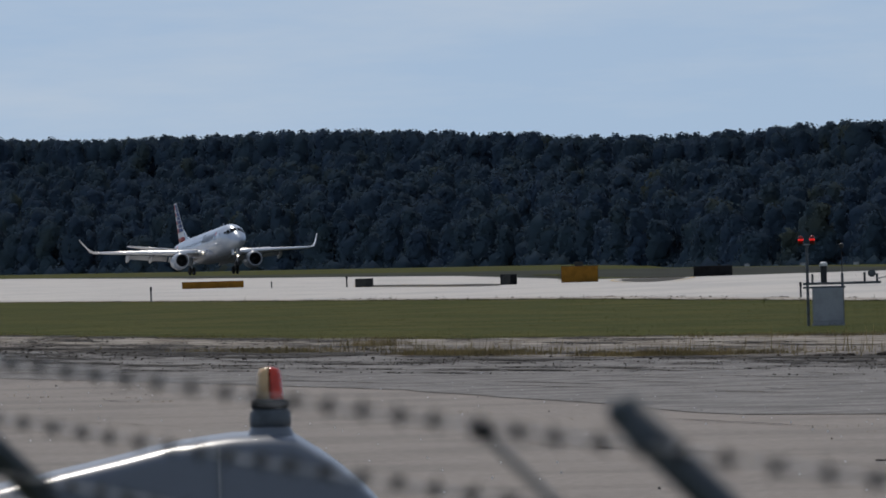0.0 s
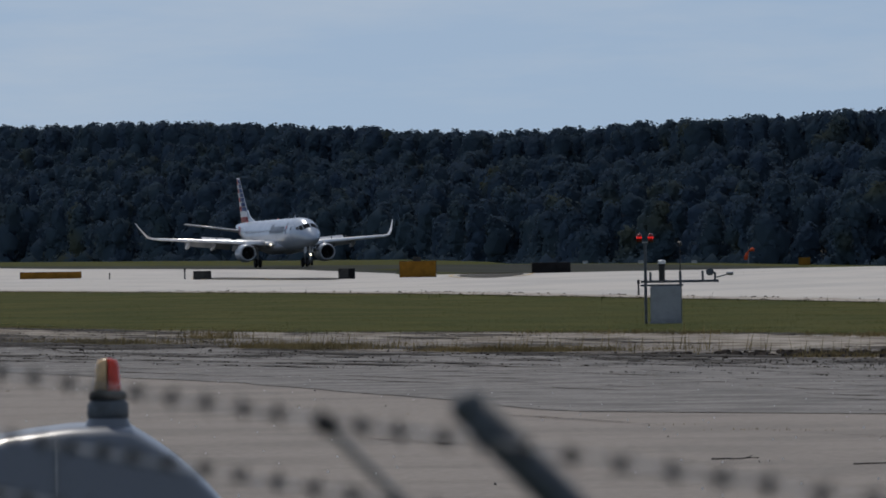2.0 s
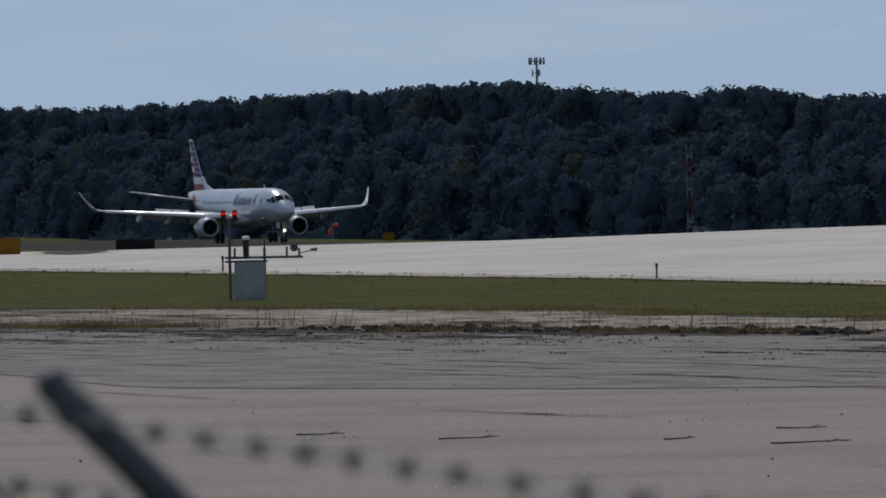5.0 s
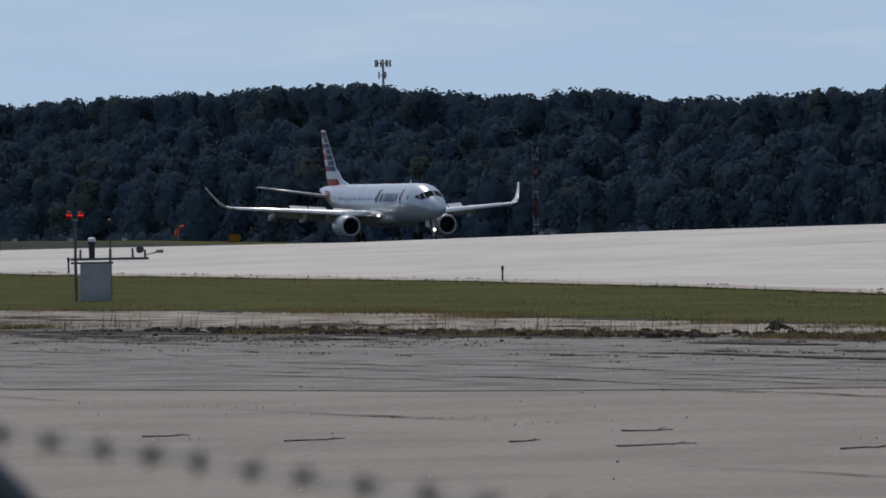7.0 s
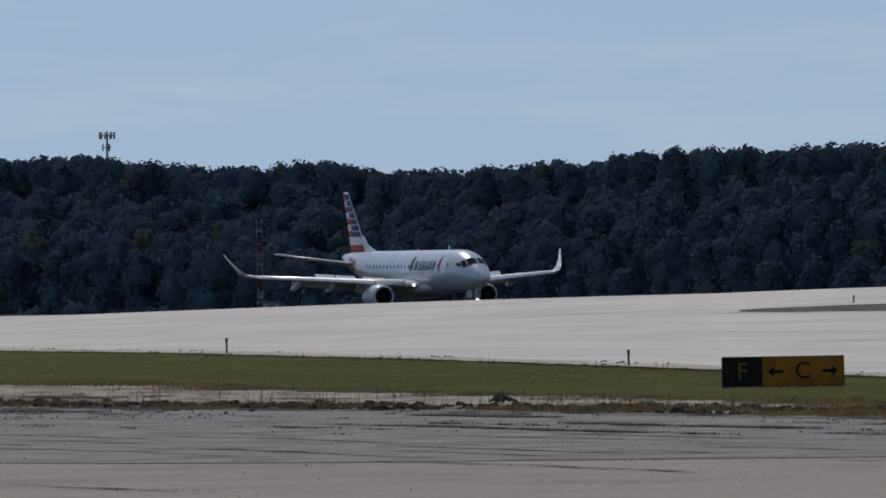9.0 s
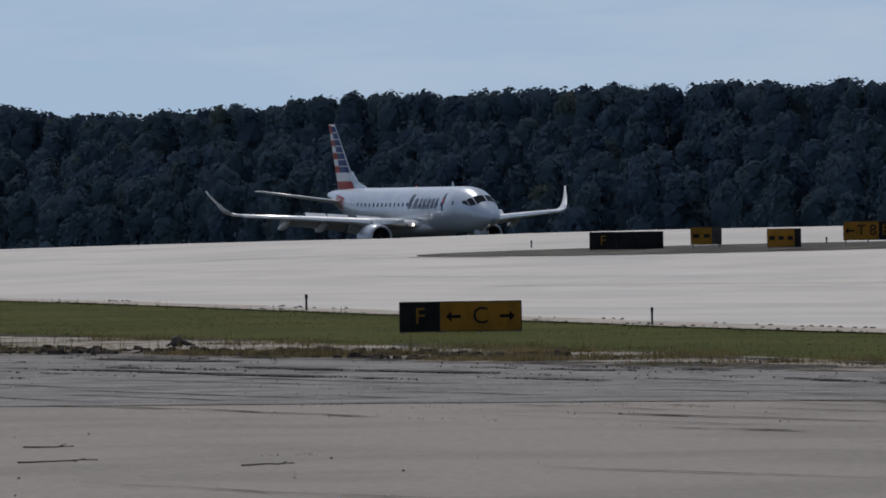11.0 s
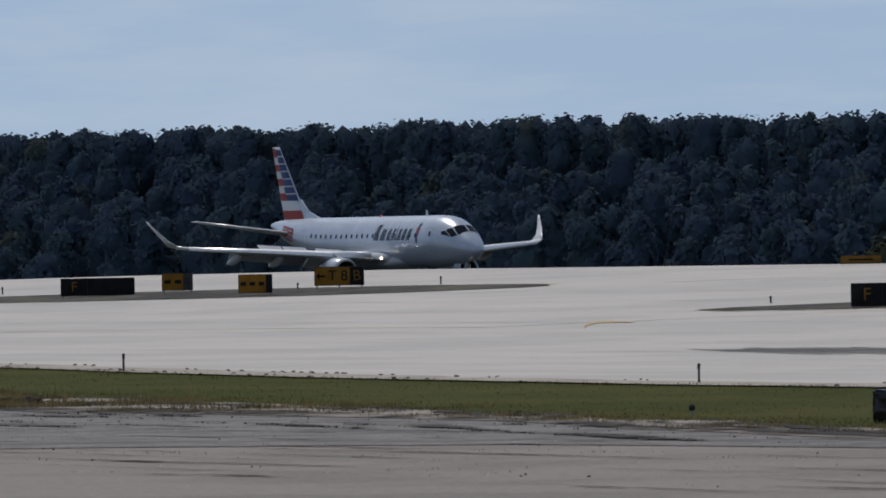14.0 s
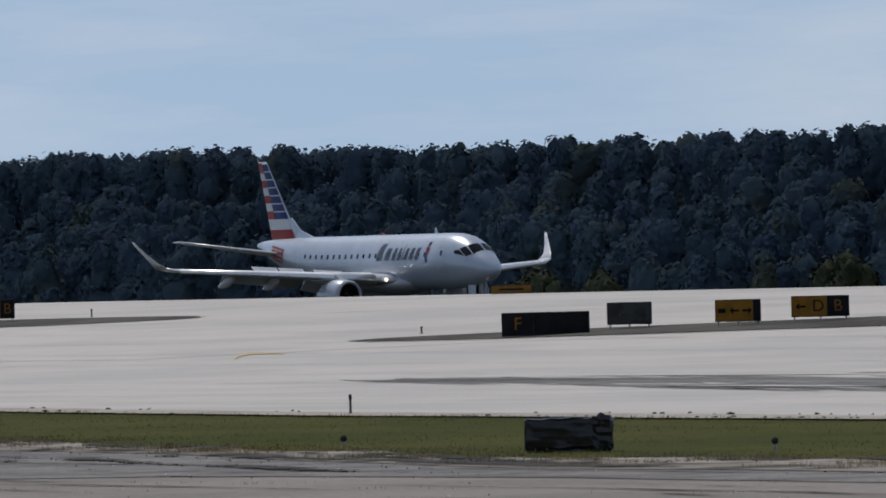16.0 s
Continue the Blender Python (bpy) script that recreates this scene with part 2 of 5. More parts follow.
def loft(rings, close_ends=True, bm=None):
    bm = bm or bmesh.new()
    vs = [[bm.verts.new(p) for p in ring] for ring in rings]
    n = len(vs[0])
    for a, b in zip(vs, vs[1:]):
        for i in range(n):
            bm.faces.new((a[i], a[(i + 1) % n], b[(i + 1) % n], b[i]))
    if close_ends:
        bm.faces.new(list(reversed(vs[0])))
        bm.faces.new(vs[-1])
    bmesh.ops.recalc_face_normals(bm, faces=bm.faces)
    return bm


def revolve(profile, n=28, axis="x", centre=(0, 0, 0)):
    """profile: pairs (along, radius)."""
    rings = []
    for s, r in profile:
        ring = []
        for i in range(n):
            c, d = r * math.cos(2 * math.pi * i / n), r * math.sin(2 * math.pi * i / n)
            p = (s, c, d) if axis == "x" else (c, d, s)
            ring.append(Vector(p) + Vector(centre))
        rings.append(ring)
    return loft(rings)


def ease(t):
    t = min(1.0, max(0.0, t))
    return t * t * (3 - 2 * t)


# ---- ground ----
HILL = [(12.5, 197), (13.5, 188), (14.8, 195), (16.2, 174), (16.7, 167), (17.4, 178), (18.0, 187), (19.05, 202), (19.5, 187), (20.0, 174), (20.5, 186), (20.85, 163), (21.5, 169), (22.1, 180),
        (22.4, 194), (23.5, 196), (24.4, 203), (25.6, 207), (26.8, 212), (27.8, 206), (28.7, 214), (29.5, 215), (30.4, 225), (33.0, 225)]


def skyline(x, y):
    """Height of the wood's top over a place."""
    a = math.degrees(math.atan2(y, -x))
    return EYE + np.interp(a, [h[0] for h in HILL], [h[1] for h in HILL]) / 17750.0 * math.hypot(x, y)


CREST_X = [-850, -764, -715, -677, -646, -635, -609, -585, -562, -536, -520, -485]
CREST_Z = [0.0, 0.18, 0.52, 0.73, 0.86, 0.92, 1.32, 1.62, 1.8, 1.95, 2.2, 2.37]
RUN_X = [-1200, -975, -915, -736, -656, -628, -601, -576, -539, -400]
RUN_Z = [-0.12, -0.04, -0.40, -0.36, 0.05, 0.23, 0.33, 0.48, 0.64, 0.88]


def terrain(x, y):
    rise = float(np.interp(x, CREST_X, CREST_Z))
    z = rise * (ease((y - 150) / 85) if y < 235 else 1 - ease((y - 235) / 27))
    z += np.interp(x, RUN_X, RUN_Z) * ease((y - 235) / 27)
    if y > 315 and x < -100:
        a = math.degrees(math.atan2(y, -x))
        z -= 3.8 * ease((y - np.interp(a, [13.0, 16.2, 16.6, 16.85, 17.1], [352, 364, 338, 304, 306])) / 55)
    if y > 400 and x < -300:
        z += max(0.0, skyline(x, 470) - 15.0) * ease((y - 405) / 75)
    z += 1.9 * (1 - ease((math.hypot(x, y) - 22) / 22))
    return z


def sheet(name, xs, low, high, ny, lift, material, label, category="ground"):
    """A strip of ground between two edges given as functions of x."""
    verts, faces = [], []
    for x in xs:
        y0, y1 = low(x), high(x)
        for j in range(ny + 1):
            y = y0 + (y1 - y0) * j / ny
            verts.append((x, y, terrain(x, y) + lift))
    for i in range(len(xs) - 1):
        for j in range(ny):
            k = i * (ny + 1) + j
            faces.append((k, k + ny + 1, k + ny + 2, k + 1))
    me = bpy.data.meshes.new(name)
    me.from_pydata(verts, [], faces)
    me.polygons.foreach_set("use_smooth", [True] * len(me.polygons))
    me.materials.append(material)
    me.update()
    if me.polygons[0].normal.z < 0:
        me.flip_normals()
    return tagged(new(name, me), label, category, kind="structure")


def wobble(x, seed, size, scale):
    return size * noise.noise(Vector((x / scale, seed * 7.31, 0.0))) + 0.35 * size * noise.noise(Vector((x / scale * 4.3, seed * 3.7, 5.0)))


def ground_sheet():
    xs = sorted({*range(-4800, -2400, 200), *range(-2400, 0, 6), *range(0, 60, 6), *range(60, 4801, 200)})
    ys = sorted({*range(-4800, -60, 200), *range(-60, 60, 6), *range(60, 560, 5), *range(560, 4801, 200)})
    verts = [(x, y, terrain(x, y)) for x in xs for y in ys]
    n = len(ys)
    faces = [(i * n + j, (i + 1) * n + j, (i + 1) * n + j + 1, i * n + j + 1) for i in range(len(xs) - 1) for j in range(n - 1)]
    me = bpy.data.meshes.new("ground")
    me.from_pydata(verts, [], faces)
    me.polygons.foreach_set("use_smooth", [True] * len(me.polygons))
    me.materials.append(GRASS)
    tagged(new("ground", me), "mown green airfield grass over gently rising ground", "ground", kind="structure")


def apron_edge(x):
    return np.interp(x, [-700, -320, -264, -250, -200, -170, -100], [86, 88, 94, 97, 97, 92, 90]) + wobble(x, 1, 0.8, 9)


def grass_near(x):
    return max(apron_edge(x) + 1.0, np.interp(x, [-700, -375, -353, -321, -290, -234, -183, -100], [100, 102, 110, 113, 110, 106, 97, 95]) + wobble(x, 2, 1.6, 6))


def grass_far(x):
    return np.interp(x, [-900, -560, -517, -430, -388, -346, -317, -288, -262, -237, -150, 0], [166, 163.5, 160.5, 155, 149, 141, 135, 129, 124.5, 122, 118, 115]) + wobble(x, 3, 0.5, 11)


def old_edge(x):
    return np.interp(x, [-900, -253, -205, -190, -180, -172, -160, -40], [72, 69, 63, 69, 80, 86, 88, 88]) + wobble(x, 4, 0.7, 30)


def pale_edge(x):
    """Far edge of the pale concrete, before the darker runway."""
    return np.interp(x, [-1310, -1108, -1016, -923, -880, 400], [304, 280, 274, 266, 262, 262])


def lay_ground():
    ground_sheet()
    near = [*np.arange(-1500, -120, 4.0)]
    sheet("apron", [*np.arange(-1500, -46, 4.0)], lambda x: 12.0, lambda x: old_edge(x), 12, 0.03, APRON, "worn grey-brown concrete apron with cracks", "pavement")
    sheet("old_pavement", near, lambda x: old_edge(x) - 0.5, apron_edge, 6, 0.045, OLD, "dark weathered asphalt shoulder with cracks", "pavement")
    sheet("dirt_strip", near, lambda x: apron_edge(x) - 0.5, lambda x: apron_edge(x) + 0.45 * (grass_near(x) - apron_edge(x)), 3, 0.06, DIRT, "bare brown dirt strip beside the apron", "dirt")
    sheet("sand_strip", near, lambda x: apron_edge(x) + 0.42 * (grass_near(x) - apron_edge(x)), grass_near, 3, 0.05, SAND, "pale sandy strip along the grass", "sand")
    sheet("shoulder", [*np.arange(-900, -120, 3.0)], lambda x: grass_far(x), lambda x: grass_far(x) + 2.6 + wobble(x, 9, 0.7, 7), 3, 0.046, SHOULDER, "dusty beige shoulder along the taxiway", "pavement")
    sheet("taxiway", [*np.arange(-2400, -60, 6.0)], grass_far, pale_edge, 30, 0.04, CONC, "bright pale concrete taxiway", "taxiway")
    sheet("forest_floor", [*np.arange(-2300, -560, 12.0)], lambda x: 393.0, lambda x: 900.0, 80, 0.10, LITTER, "dark leaf litter under the pine wood", "forest floor")
    sheet("runway", [*np.arange(-2600, 400, 8.0)], lambda x: pale_edge(x) - 0.3, lambda x: 306.0, 8, 0.04, RUNWAY, "dark grey asphalt runway streaked with rubber", "runway")
    sheet("infield_grass", [*np.arange(-960, -784, 3.0)], lambda x: 0.2886 * -x + wobble(x, 12, 0.6, 9), lambda x: pale_edge(x) + 4.5, 6, 0.09, GRASS, "olive infield grass between taxiway and runway", "grass")


def aerofoil(le, chord, z, thick, y=None, n=12, up=None):
    """A ring of a wing section; le: distance aft of the datum of its leading edge (x = -le)."""
    pts = []
    for i in range(n + 1):
        s = 0.5 * (1 - math.cos(math.pi * i / n))
        t = 5 * thick * (0.2969 * math.sqrt(s) - 0.126 * s - 0.3516 * s * s + 0.2843 * s**3 - 0.1015 * s**4)
        pts.append((s, t))
    ring = [(s, t) for s, t in pts] + [(s, -0.8 * t) for s, t in reversed(pts[1:-1])]
    return [(-(le + s * chord), t * chord) for s, t in ring]


NOSE = 14.0   # the datum under the main wheels lies this far aft of the nose
SECTIONS = [(0.5, 2.80, 0.03, 0.03), (0.62, 2.81, 0.23, 0.23), (0.9, 2.84, 0.44, 0.44), (1.38, 2.94, 0.70, 0.71), (2.04, 3.07, 0.96, 0.95), (2.7, 3.21, 1.21, 1.14), (3.35, 3.31, 1.40, 1.27),
            (4.2, 3.39, 1.57, 1.42), (5.4, 3.42, 1.66, 1.50), (8.0, 3.42, 1.675, 1.505), (20.0, 3.42, 1.675, 1.505), (22.5, 3.50, 1.60, 1.45), (25.0, 3.74, 1.36, 1.24), (27.5, 4.06, 1.0, 0.92),
            (29.5, 4.34, 0.66, 0.6), (31.0, 4.56, 0.36, 0.33), (31.68, 4.64, 0.16, 0.15)]
SD = [s[0] for s in SECTIONS]


def hull(d, th, out=0.0):
    """A point of the fuselage skin: d metres aft of the nose, th degrees from the top, positive to the aircraft's right."""
    i = max(0, min(len(SD) - 2, int(np.searchsorted(SD, d)) - 1))
    p0, p1, p2, p3 = (SECTIONS[max(0, min(len(SD) - 1, i + k))] for k in (-1, 0, 1, 2))
    t = (d - p1[0]) / (p2[0] - p1[0])
    val = []
    for c in (1, 2, 3):
        m1 = (p2[c] - p0[c]) / max(0.01, p2[0] - p0[0]) * (p2[0] - p1[0])
        m2 = (p3[c] - p1[c]) / max(0.01, p3[0] - p1[0]) * (p2[0] - p1[0])
        val.append((2 * t**3 - 3 * t * t + 1) * p1[c] + (t**3 - 2 * t * t + t) * m1 + (-2 * t**3 + 3 * t * t) * p2[c] + (t**3 - t * t) * m2)
    z, h, w = val
    a = radians(th)
    return Vector((NOSE - d, -(w + out) * math.sin(a), z + (h + out) * math.cos(a)))


def skin_patch(corners, out=0.012, nu=4, nv=4, thick=0.008):
    """A panel on the fuselage between four (d, angle) corners, in order round it."""
    bm = bmesh.new()
    grid = []
    for i in range(nu + 1):
        row = []
        for j in range(nv + 1):
            u, v = i / nu, j / nv
            d = (corners[0][0] * (1 - u) + corners[1][0] * u) * (1 - v) + (corners[3][0] * (1 - u) + corners[2][0] * u) * v
            th = (corners[0][1] * (1 - u) + corners[1][1] * u) * (1 - v) + (corners[3][1] * (1 - u) + corners[2][1] * u) * v
            row.append(bm.verts.new(hull(d, th, out)))
        grid.append(row)
    fs = [bm.faces.new((grid[i][j], grid[i + 1][j], grid[i + 1][j + 1], grid[i][j + 1])) for i in range(nu) for j in range(nv)]
    bmesh.ops.solidify(bm, geom=fs, thickness=thick)
    bmesh.ops.recalc_face_normals(bm, faces=bm.faces)
    return bm


WING = [(1.0, 10.6, 6.4, 2.30, 0.14), (2.2, 11.4, 5.5, 2.42, 0.135), (4.6, 13.1, 3.9, 2.64, 0.13), (9.0, 15.6, 2.75, 2.98, 0.13), (12.8, 17.7, 1.80, 3.24, 0.13), (13.25, 18.1, 1.55, 3.38, 0.11),
        (13.55, 18.65, 1.0, 3.72, 0.07), (13.87, 19.4, 0.64, 4.24, 0.06), (14.12, 20.05, 0.44, 4.72, 0.05), (14.26, 20.45, 0.26, 5.04, 0.05)]


def wing_at(r):
    rs = [w[0] for w in WING]
    return [float(np.interp(r, rs, [w[k] for w in WING])) for k in (1, 2, 3)]


def build_wing(side, plane):
    """side: -1 the aircraft's right, 1 its left."""
    rings = []
    for k, (r, le, ch, z, th) in enumerate(WING):
        lean = 0.0 if k < 5 else min(1.0, (k - 4) / 3.0) * radians(62)
        rings.append([Vector((NOSE + x, side * (r - t * math.sin(lean)), z + t * math.cos(lean))) for x, t in aerofoil(le, ch, z, th)])
    wing = part("wing", loft(rings[:6]), WING_PAINT, plane, "pale grey swept wing", True)
    part("winglet", loft(rings[5:]), WING_PAINT, wing, "tall blended winglet", True)
    for r0, r1, drop in ((1.6, 4.5, 0.30), (4.7, 9.3, 0.22)):
        rg = []
        for r in (r0, r1):
            le, ch, z = wing_at(r)
            c = 0.26 * ch
            rg.append([Vector((NOSE - (le + ch * 0.93) + x * math.cos(0.6) - 0.0 + t * 0.3, side * r, z - drop * 0.55 + t + (x) * math.sin(0.6))) for x, t in aerofoil(0, c, 0, 0.12, n=6)])
        part("flap", loft(rg), JET_GREY, wing, "lowered trailing-edge flap", True)
    for r0, r1 in ((2.6, 4.3), (4.9, 6.3), (6.4, 7.8)):
        rg = []
        for r in (r0, r1):
            le, ch, z = wing_at(r)
            x0 = NOSE - (le + 0.66 * ch)
            rg.append([Vector((x0, side * r, z + 0.10)), Vector((x0 - 0.55, side * r, z + 0.50)), Vector((x0 - 0.57, side * r, z + 0.48)), Vector((x0 - 0.03, side * r, z + 0.06))])
        part("spoiler", loft(rg), WING_PAINT, wing, "raised spoiler panel")
    for r in (3.2, 6.6, 9.1):
        le, ch, z = wing_at(r)
        prof = [(0.0, 0.02), (0.35, 0.16), (1.0, 0.22), (1.7, 0.17), (2.35, 0.03)]
        bm = revolve([(-s, q) for s, q in prof], 12)
        bmesh.ops.transform(bm, matrix=Matrix.Translation((NOSE - le - ch * 0.55, side * r, z - 0.28)) @ Matrix.Rotation(radians(-13), 4, "Y") @ Matrix.Diagonal((1, 0.8, 1.5, 1)), verts=bm.verts)
        part("flap_fairing", bm, JET_GREY, wing, "", True)
    le, ch, z = wing_at(1.9)
    bm = revolve([(0.0, 0.06), (0.05, 0.11), (0.12, 0.08)], 14)
    bmesh.ops.transform(bm, matrix=Matrix.Translation((NOSE - le - 0.02, side * 1.9, z)), verts=bm.verts)
    part("landing_light", bm, LAMP_WHITE, wing, "lit landing light")
    # leading-edge slat of bright metal
    rg = []
    for r in (2.4, 4.6, 9.0, 12.6):
        le, ch, z = wing_at(r)
        c = 0.16 * ch
        rg.append([Vector((NOSE - le + 0.10 - s * c, side * r, z - 0.05 + q * ch)) for s, q in ((1, 0.085), (0.5, 0.072), (0.15, 0.045), (0.0, -0.005), (0.15, -0.045), (0.6, -0.05), (0.55, 0.03))])
    part("slat", loft(rg), SLAT, wing, "polished leading-edge slat", True)


def build_engine(side, plane):
    x, y, z = NOSE - 11.3, side * 4.35, 1.52
    prof = [(-0.05, 0.70), (0.05, 0.76), (0.03, 0.80), (-0.25, 0.90), (-0.9, 0.97), (-1.8, 0.95), (-2.6, 0.80), (-3.2, 0.62), (-3.2, 0.58), (-2.4, 0.62), (-1.0, 0.66), (-0.35, 0.66)]
    bm = bmesh.new()
    rings = [[Vector((x + s, y + r * math.cos(2 * math.pi * i / 32), z + r * math.sin(2 * math.pi * i / 32))) for i in range(32)] for s, r in prof]
    loft(rings + [rings[0]], False, bm)
    nac = part("engine_nacelle", bm, JET_WHITE, plane, "silver engine nacelle", True)
    # Lip greyed, liner and spinner coloured dark for the shade at the intake.
    part("intake_lip", loft([[Vector((x + s, y + r * math.cos(2 * math.pi * i / 32), z + r * math.sin(2 * math.pi * i / 32))) for i in range(32)] for s, r in
                             ((-0.10, 0.685), (0.04, 0.715), (0.075, 0.765), (0.045, 0.81), (-0.18, 0.895))], False), JET_GREY, nac, "intake lip, greyed for shade", True)
    part("intake_liner", loft([[Vector((x + q, y + r * math.cos(2 * math.pi * i / 32), z + r * math.sin(2 * math.pi * i / 32))) for i in range(32)] for q, r in ((-0.08, 0.682), (-0.3, 0.652), (-0.62, 0.655), (-0.62, 0.659), (-0.3, 0.657), (-0.08, 0.688))], False), DARK, nac, "intake liner, coloured dark for shade", True)
    part("fan", revolve([(x - 0.62, 0.02), (x - 0.6, 0.66), (x - 0.7, 0.66)], 24, "x", (0, y, z)), DARK, nac, "dark engine fan")
    part("spinner", revolve([(x - 0.6, 0.2), (x - 0.42, 0.16), (x - 0.28, 0.02)], 16, "x", (0, y, z)), DARK, nac, "", True)
    for k in range(18):
        a = 2 * math.pi * k / 18
        c, s = math.cos(a), math.sin(a)
        bm = bmesh.new()
        vs = [bm.verts.new(Vector((x - 0.45 - dx, y + r * c - w * s, z + r * s + w * c))) for r, w, dx in ((0.2, -0.03, 0.0), (0.64, -0.07, 0.02), (0.64, 0.07, 0.12), (0.2, 0.03, 0.1))]
        fc = bm.faces.new(vs)
        bmesh.ops.solidify(bm, geom=[fc], thickness=0.012)
        part("fan_blade", bm, DARK, nac)
    part("exhaust_cone", revolve([(x - 3.0, 0.5), (x - 3.7, 0.34), (x - 4.2, 0.05)], 20, "x", (0, y, z)), STEEL, nac, "", True)
    part("pylon", loft([[Vector((x - 0.9, y + w, z + 0.9)), Vector((x - 3.6, y + w * 1.2, z + 0.75)), Vector((x - 3.9, y + w, z + 1.15)), Vector((x - 1.6, y + w, z + 1.25))] for w in (-0.14, 0.14)]), JET_GREY, plane, "", False)


def build_gear(plane, x, y, top, r, gap, label):
    leg = part("landing_gear", rod((x, y, r), (x, y, top), 0.10, 0.12), STEEL, plane, label)
    part("axle", rod((x, y - gap, r), (x, y + gap, r), 0.06), STEEL, leg)
    part("strut", rod((x, y, top - 0.4), (x - 0.7, y, top), 0.05), STEEL, leg)
    for s in (-1, 1):
        w = 0.13 if r > 0.35 else 0.09
        prof = [(-w, r * 0.5), (-w, r * 0.85), (-w * 0.7, r * 0.98), (0, r), (w * 0.7, r * 0.98), (w, r * 0.85), (w, r * 0.5)]
        bm = revolve(prof, 24)
        bmesh.ops.transform(bm, matrix=Matrix.Translation((x, y + s * gap, r)) @ Matrix.Rotation(radians(90), 4, "Z"), verts=bm.verts)
        wheel = part("wheel", bm, RUBBER, leg, "black rubber wheel", True)
    return leg


def build_plane():
    plane = empty("airliner", pose(0, 0, 0), "silver twin-engine regional jet airliner with red, white and blue striped tail", "aeroplane")
    ds = [0.5, 0.53, 0.62, 0.75, 0.9, 1.14, 1.38, 1.7, 2.04, 2.37, 2.7, 3.02, 3.35, 3.75, 4.2, 4.8, 5.4, 6.5, 8, 11, 14, 17, 20, 21.2, 22.5, 23.7, 25, 26.2, 27.5, 28.5, 29.5, 30.2, 31.0, 31.4, 31.68]
    n = 48
    part("fuselage", loft([[hull(d, 360.0 * i / n) for i in range(n)] for d in ds]), JET_WHITE, plane, "silver painted fuselage", True)
    # belly fairing under the wing
    rg = []
    for d, w, h in ((9.2, 0.3, 0.05), (10.2, 1.3, 0.45), (12.0, 1.75, 0.75), (16.5, 1.75, 0.75), (18.5, 1.2, 0.4), (19.6, 0.3, 0.05)):
        rg.append([Vector((NOSE - d, w * math.cos(2 * math.pi * i / 20), 2.15 + h * math.sin(2 * math.pi * i / 20))) for i in range(20)])
    part("belly_fairing", loft(rg), JET_GREY, plane, "", True)
    for side in (-1, 1):
        build_wing(side, plane)
        build_engine(side, plane)
        tail = []
        for r, le, ch, z in ((0.45, 27.0, 3.3, 4.05), (5.9, 30.6, 1.35, 4.98)):
            tail.append([Vector((NOSE + x, side * r, z + t)) for x, t in aerofoil(le, ch, z, 0.10)])
        part("tailplane", loft(tail), WING_PAINT, plane, "grey tailplane", True)
        s = -side
        # cockpit glazing
        for c in (((1.98, s * 3), (2.68, s * 3), (2.94, s * 36), (2.14, s * 46)), ((2.20, s * 49), (2.98, s * 39), (3.32, s * 55), (2.58, s * 66)), ((2.69, s * 67), (3.36, s * 57), (3.74, s * 63), (3.60, s * 70))):
            part("cockpit_window", skin_patch(c), GLASS_DARK, plane, "dark cockpit window")
        # cabin windows
        for k in range(21):
            d = 6.9 + k * 0.79
            part("cabin_window", skin_patch(((d, s * 71), (d + 0.22, s * 71), (d + 0.22, s * 80), (d, s * 80)), nu=2, nv=2), GLASS_DARK, plane)
        # doors as fine outlines
        for d0, w, t0, t1 in ((4.6, 0.75, 58, 118), (24.0, 0.7, 62, 112)):
            for a, b, c, e in ((d0, d0 + 0.03, t0, t1), (d0 + w, d0 + w + 0.03, t0, t1), (d0, d0 + w, t0, t0 + 1), (d0, d0 + w, t1, t1 + 1)):
                part("door_seam", skin_patch(((a, s * c), (b, s * c), (b, s * e), (a, s * e)), 0.004, 2, 8, 0.004), JET_GREY, plane)
        part("door_window", skin_patch(((4.88, s * 67), (5.1, s * 67), (5.1, s * 78), (4.88, s * 78)), nu=2, nv=2), GLASS_DARK, plane)
        # airline title: eight plain slanted bars
        d = 13.2
        for k, (w, t0) in enumerate(((0.9, 48), (0.9, 60), (0.6, 60), (0.5, 60), (0.22, 50), (0.6, 60), (0.65, 60), (0.65, 60))):
            b = d - w
            part("title_bar", skin_patch(((d, s * 86), (d - w * 0.78, s * 86), (d - w * 0.78 - 0.16, s * t0), (d - 0.32, s * t0)), 0.016, 2, 6), TITLE_GREY, plane, "dark grey title mark")
            d = b - 0.07
        part("emblem", skin_patch(((6.85, s * 46), (6.55, s * 46), (6.65, s * 66), (6.95, s * 66)), 0.016, 2, 4), TITLE_GREY, plane, "grey emblem")
        part("emblem", skin_patch(((6.95, s * 60), (6.5, s * 60), (6.6, s * 75), (6.9, s * 82)), 0.018, 2, 4), RED, plane, "red emblem")
        part("emblem", skin_patch(((7.0, s * 72), (6.8, s * 72), (6.6, s * 92), (6.85, s * 92)), 0.020, 2, 4), BLUE, plane, "blue emblem")
        # tail end flash
        part("tail_flash", skin_patch(((26.3, s * 66), (28.6, s * 58), (28.4, s * 118), (26.6, s * 112)), 0.012, 4, 6), RED, plane, "red tail flash")
        for q in range(3):
            part("tail_flash", skin_patch(((26.5, s * (72 + 14 * q)), (28.5, s * (68 + 16 * q)), (28.5, s * (75 + 16 * q)), (26.6, s * (78 + 14 * q))), 0.018, 4, 2), PALE, plane)
    # fin
    def fin_edges(z):
        t = (z - 4.9) / (9.86 - 4.9)
        return 26.2 + 4.2 * t, 29.85 + 1.7 * t
    fin = []
